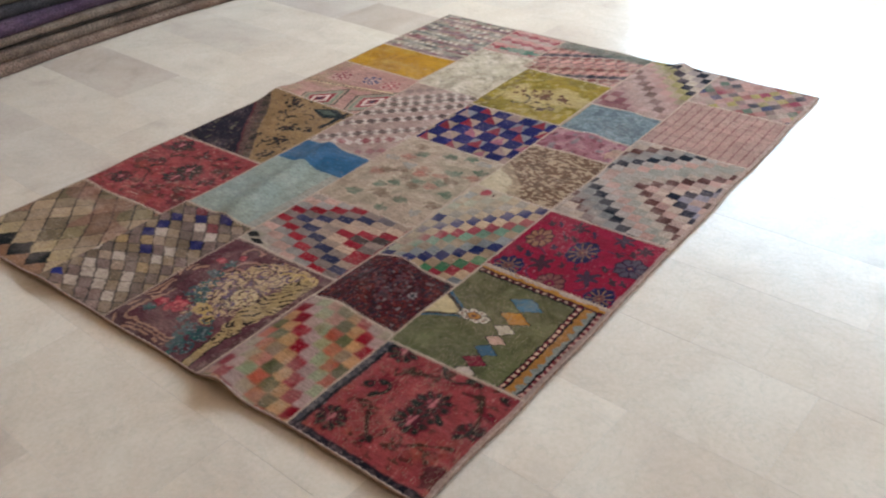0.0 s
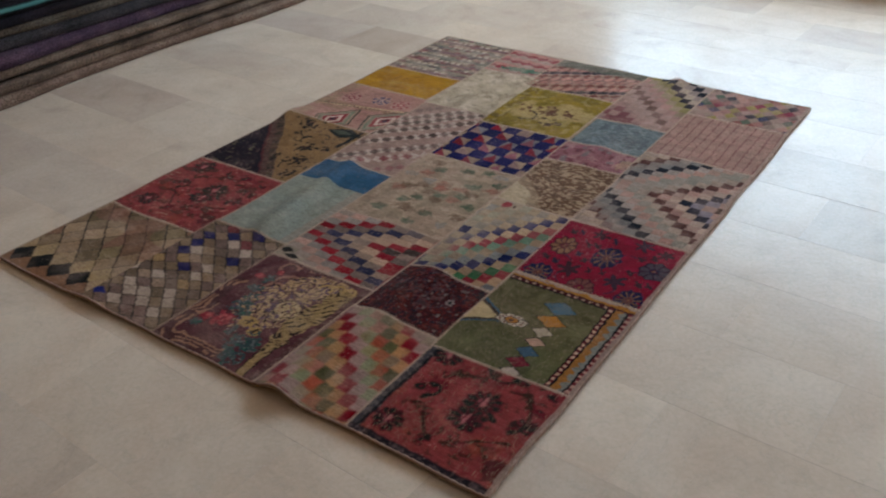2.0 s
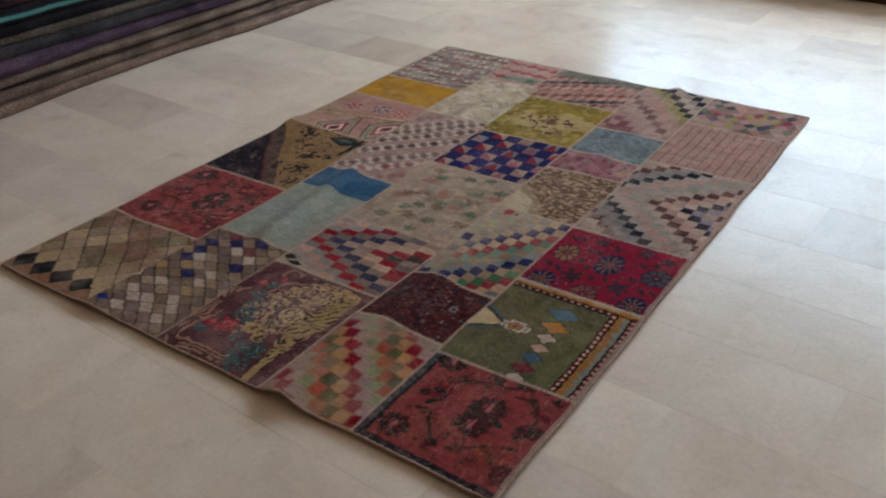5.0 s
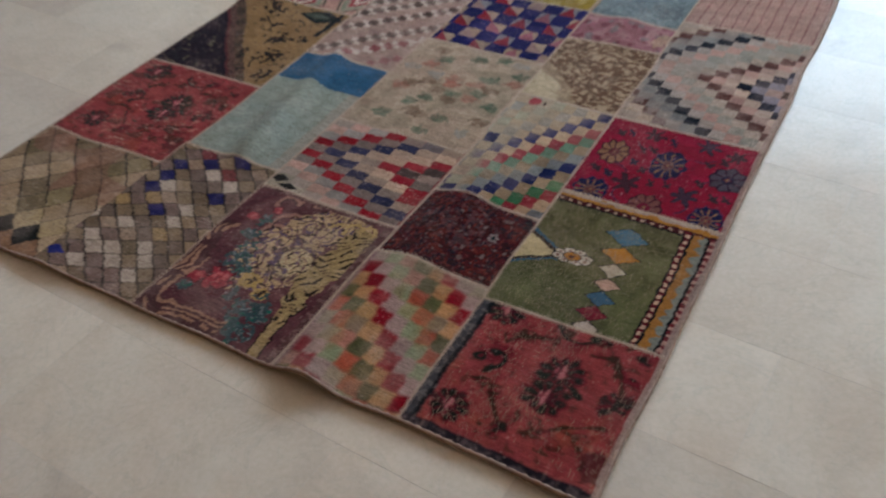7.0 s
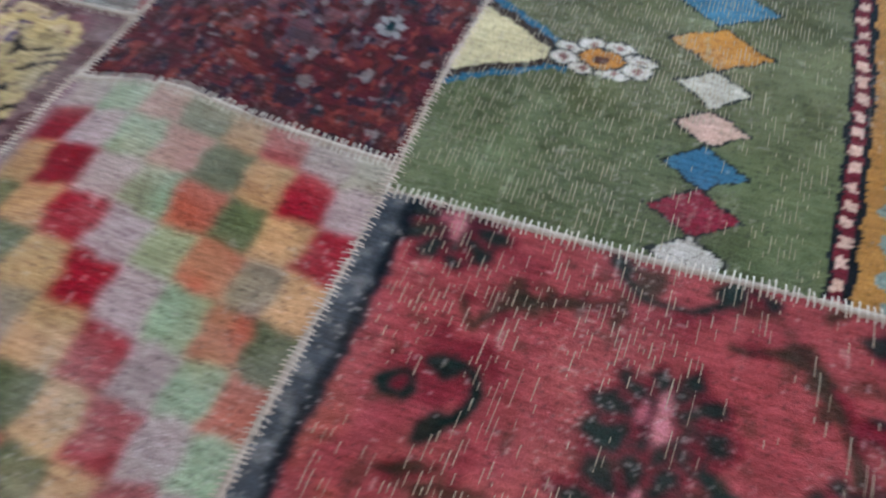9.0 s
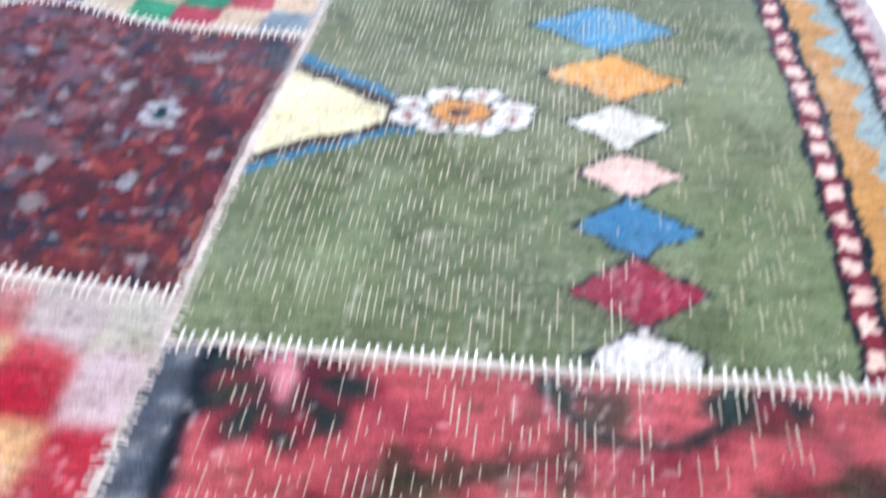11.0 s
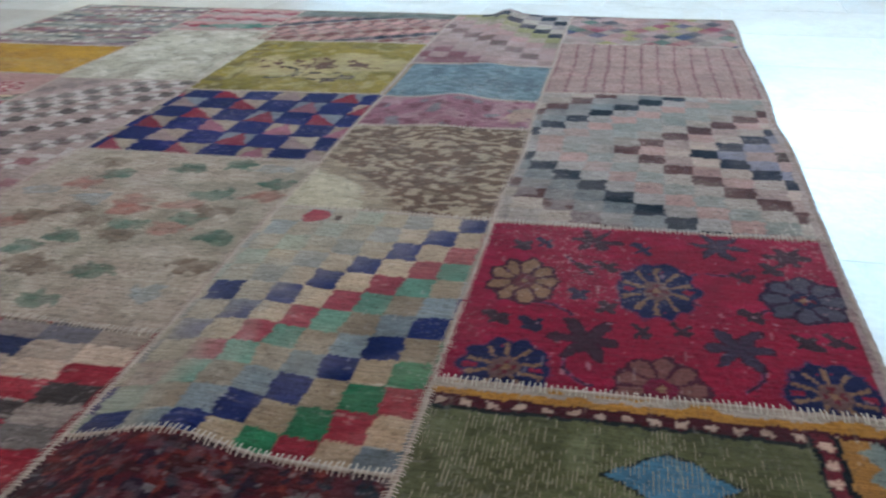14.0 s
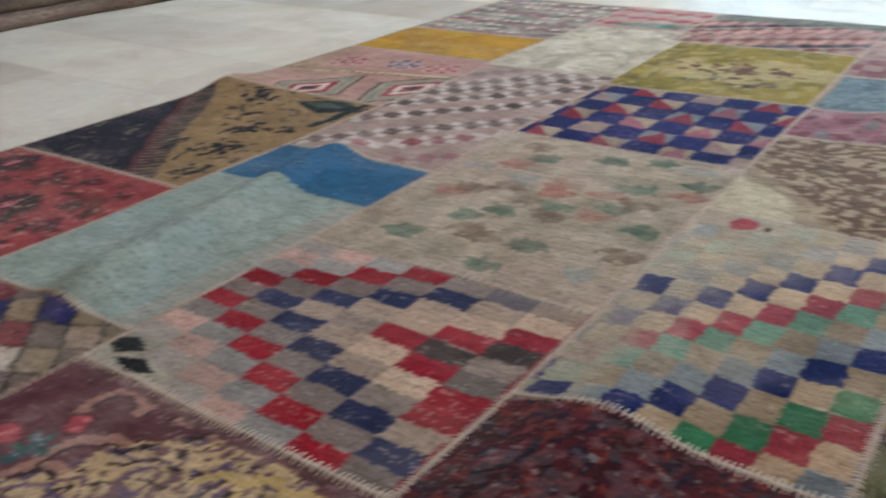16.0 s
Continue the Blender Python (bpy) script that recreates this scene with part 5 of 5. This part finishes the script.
def seam(x0, y0, x1, y1, tape=None):
    """A narrow join between pieces with its row of overhand stitches."""
    n = max(6, round(math.hypot(x1 - x0, y1 - y0) / 0.012))
    s = np.linspace(0, 1, n + 1)[:, None]
    nx, ny = -(y1 - y0), x1 - x0
    ln = math.hypot(nx, ny)
    nx, ny = nx / ln, ny / ln
    o = np.array([-1.0, -0.5, 0.0, 0.5, 1.0])[None] * (0.0044 if abs(x1 - x0) > abs(y1 - y0) else 0.0034)
    up = np.array([-0.0006, 0.0002, 0.0004, 0.0002, -0.0006])[None]
    x, y = x0 + (x1 - x0) * s + nx * o, y0 + (y1 - y0) * s + ny * o
    ob = part("seam", sheet("seam", place(x, y, up + 0 * x)), tape or SEAM, RUG)
    # stitches: short raised threads across the join
    rnd = np.random.RandomState(round(abs(x0 * 1000 + y0 * 77 + y1 * 13)))
    m = max(4, int(ln / (0.0048 if abs(x1 - x0) > abs(y1 - y0) else 0.0038)))
    t = (np.arange(m) + 0.5 + 0.5 * (rnd.rand(m) - 0.5)) / m
    level = abs(x1 - x0) > abs(y1 - y0)
    a = np.array([-1.0, -0.5, 0.5, 1.0])
    hw = 0.0006 if level else 0.0005
    co, quads = [], []
    for k in range(m):
        half = (0.0058 if level else 0.0044) + (0.0030 if level else 0.0022) * rnd.rand()
        sl = 0.0016 * (rnd.rand() - 0.5)
        base = len(co) * 8
        for side in (-1, 1):
            px = x0 + (x1 - x0) * t[k] + nx * a * half + (x1 - x0) / ln * (side * hw + sl * a)
            py = y0 + (y1 - y0) * t[k] + ny * a * half + (y1 - y0) / ln * (side * hw + sl * a)
            co.append(place(px, py, np.array([0.0002, 0.0014, 0.0014, 0.0002])))
        b = (len(co) - 2) * 4
        quads += [[b + q, b + q + 1, b + 5 + q, b + 4 + q] for q in range(3)]
    part("stitching", quad_mesh("stitching", np.concatenate(co), np.array(quads)), THREAD if level else THREAD_MAUVE, ob, kind="stuff")


for args in ((-1.31, 0.40, -1.31, 0.50, SEAM_BROWN), (-1.02, 0.0, -1.02, 0.445, SEAM_BROWN), (-1.02, 0.445, -1.02, 0.758), (-0.645, 0.0, -0.645, 0.365), (-0.372, 0.0, -0.372, 0.34),
             (-0.372, 0.34, -0.372, 0.728), (-0.372, 0.728, -0.372, 1.06), (-0.372, 1.06, -0.372, 1.612), (-0.372, 1.612, -0.372, 2.275),
             (-1.70, 0.40, -1.31, 0.40), (-1.31, 0.50, -1.02, 0.50), (-1.02, 0.445, -0.64, 0.445), (-0.645, 0.365, -0.372, 0.365),
             (-0.372, 0.34, 0.0, 0.34), (-0.372, 0.728, 0.0, 0.728), (-0.372, 1.06, 0.0, 1.06), (-0.372, 1.612, 0.0, 1.612),
             (-0.372, 1.985, 0.0, 1.985), (-0.641, 0.365, -0.641, 0.602), (-0.641, 0.602, -0.643, 1.062), (-0.641, 0.602, -0.372, 0.602)):
    seam(*args)
for args in ((-0.645, 1.062, -0.372, 1.062), (-1.02, 0.758, -0.645, 0.758), (-1.305, 0.50, -1.305, 1.008), (-1.70, 0.79, -1.305, 0.79),
             (-1.305, 1.008, -1.305, 1.63), (-1.70, 1.255, -1.305, 1.255), (-1.70, 1.63, -1.305, 1.63), (-1.315, 1.63, -1.315, 1.878),
             (-1.70, 1.878, -1.315, 1.878), (-1.02, 0.758, -1.02, 1.222), (-1.02, 1.222, -0.652, 1.222), (-0.644, 1.062, -0.648, 1.562),
             (-1.305, 1.008, -1.02, 1.008), (-1.012, 1.222, -1.022, 1.612), (-1.315, 1.612, -1.02, 1.612), (-1.02, 1.562, -0.652, 1.562),
             (-0.645, 1.40, -0.372, 1.40), (-0.645, 1.555, -0.372, 1.555), (-0.655, 1.79, -0.372, 1.79), (-0.655, 1.562, -0.655, 2.29)):
    seam(*args)
for args in ((-1.025, 1.612, -1.06, 2.05), (-1.062, 1.958, -0.655, 1.958), (-1.062, 1.958, -1.062, 2.31), (-1.315, 2.05, -1.062, 2.05), (-1.315, 1.878, -1.315, 2.325)):
    seam(*args)


def binding(x0, y0, x1, y1):
    """The oversewn cord along one side of the rug."""
    ln = math.hypot(x1 - x0, y1 - y0)
    n = round(ln / 0.008)
    s = np.linspace(0, 1, n + 1)[:, None]
    nx, ny = (y1 - y0) / ln, -(x1 - x0) / ln
    a = np.radians(np.arange(0, 360, 45))[None]
    r = 0.0048 + 0.0006 * np.sin(np.arange(n + 1) * 2.4)[:, None]
    x, y = x0 + (x1 - x0) * s, y0 + (y1 - y0) * s
    ax, ay = sewn(x + 0 * a, y + 0 * a)
    z = TOP + lift(ax, ay) - 0.0038
    pos = np.stack([ax + nx * (r * np.cos(a) + 0.001), ay + ny * (r * np.cos(a) + 0.001), np.maximum(z + r * np.sin(a), 0.0003)], -1)
    idx = np.arange((n + 1) * 8).reshape(n + 1, 8)
    nxt = np.roll(idx, -1, 1)
    quads = np.stack([idx[:-1], nxt[:-1], nxt[1:], idx[1:]], -1).reshape(-1, 4)
    part("binding", quad_mesh("binding", pos.reshape(-1, 3), quads), BINDING, RUG, "mauve brown bound edge")


L0, L1 = float(far_edge(-WIDE)), float(far_edge(0.0))
binding(-WIDE, 0.0, 0.0, 0.0)
binding(0.0, 0.0, 0.0, L1)
binding(0.0, L1, -WIDE, L0)
binding(-WIDE, L0, -WIDE, 0.0)


def backing():
    """The canvas under the pieces."""
    x, s = np.meshgrid(np.linspace(-WIDE + 0.002, -0.002, 120), np.linspace(0, 1, 160))
    y = 0.002 + s * (far_edge(x) - 0.004)
    top, low = place(x, y, -0.0025 + 0 * x), place(x, y, -0.0075 + 0 * x)
    ny, nx = x.shape
    co = np.concatenate([top.reshape(-1, 3), low.reshape(-1, 3)])
    i = np.arange(ny * nx).reshape(ny, nx)
    k = i + ny * nx
    f = lambda g: np.stack([g[:-1, :-1], g[:-1, 1:], g[1:, 1:], g[1:, :-1]], -1).reshape(-1, 4)  # noqa: E731
    rims = [np.stack([a[:-1], a[1:], b[1:], b[:-1]], -1) for a, b in ((k[0], i[0]), (i[-1], k[-1]), (i[:, 0], k[:, 0]), (k[:, -1], i[:, -1]))]
    part("backing", quad_mesh("backing", co, np.concatenate([f(i), f(k)[:, ::-1], *rims])), BACKING, RUG, "brown canvas backing")


backing()


# ---------------------------------------------------------------- floor of marble tiles
TILE_U, TILE_V, JOINT = 0.60, 0.2905, 0.0009


def floor():
    bm = bmesh.new()
    box(bm, (U0 - 0.2, V0 - 0.2, -0.06), (U1 + 0.2, V1 + 0.24, -0.0004))
    slab = tagged(part("floor", bm, MORTAR), "pale polished marble tile floor", "", "", "structure")
    slab.matrix_world = ROOM

    def tile_mesh(a, b, stone=MARBLE):
        bm = bmesh.new()
        box(bm, (0, 0, -0.004), (a - JOINT, b - JOINT, 0.0), 0.0002)
        me = bpy.data.meshes.new("tile")
        bm.to_mesh(me)
        bm.free()
        me.materials.append(stone)
        return me

    whole, grey, rest = tile_mesh(TILE_U, TILE_V), tile_mesh(TILE_U, TILE_V, MARBLE_GREY), bmesh.new()
    r = -22
    while (v := 2.2145 + r * TILE_V) < V1:
        u = -0.135 - TILE_U * 8 + (TILE_U / 2 if r % 2 else 0)
        while u < U1:
            a, b = max(u, U0), min(u + TILE_U, U1)
            c, d = max(v, V0), min(v + TILE_V, V1)
            if b - a > 0.02 and d - c > 0.02:
                if v > -1.75 and u < 2.4:
                    me = whole if b - a > TILE_U - 0.001 and d - c > TILE_V - 0.001 else tile_mesh(b - a, d - c)
                    if me is whole and (r, round((u + 0.135) / TILE_U * 2)) in ((-5, -9), (-1, -7)):
                        me = grey                   # a few greyer slabs
                    ob = part("tile", me, None, slab)
                    ob.matrix_local = Matrix.Translation((a + JOINT / 2, c + JOINT / 2, 0))
                else:
                    box(rest, (a + JOINT / 2, c + JOINT / 2, -0.004), (b - JOINT / 2, d - JOINT / 2, 0.0))
            u += TILE_U
        r += 1
    part("tiles", rest, MARBLE, slab, kind="stuff")


floor()
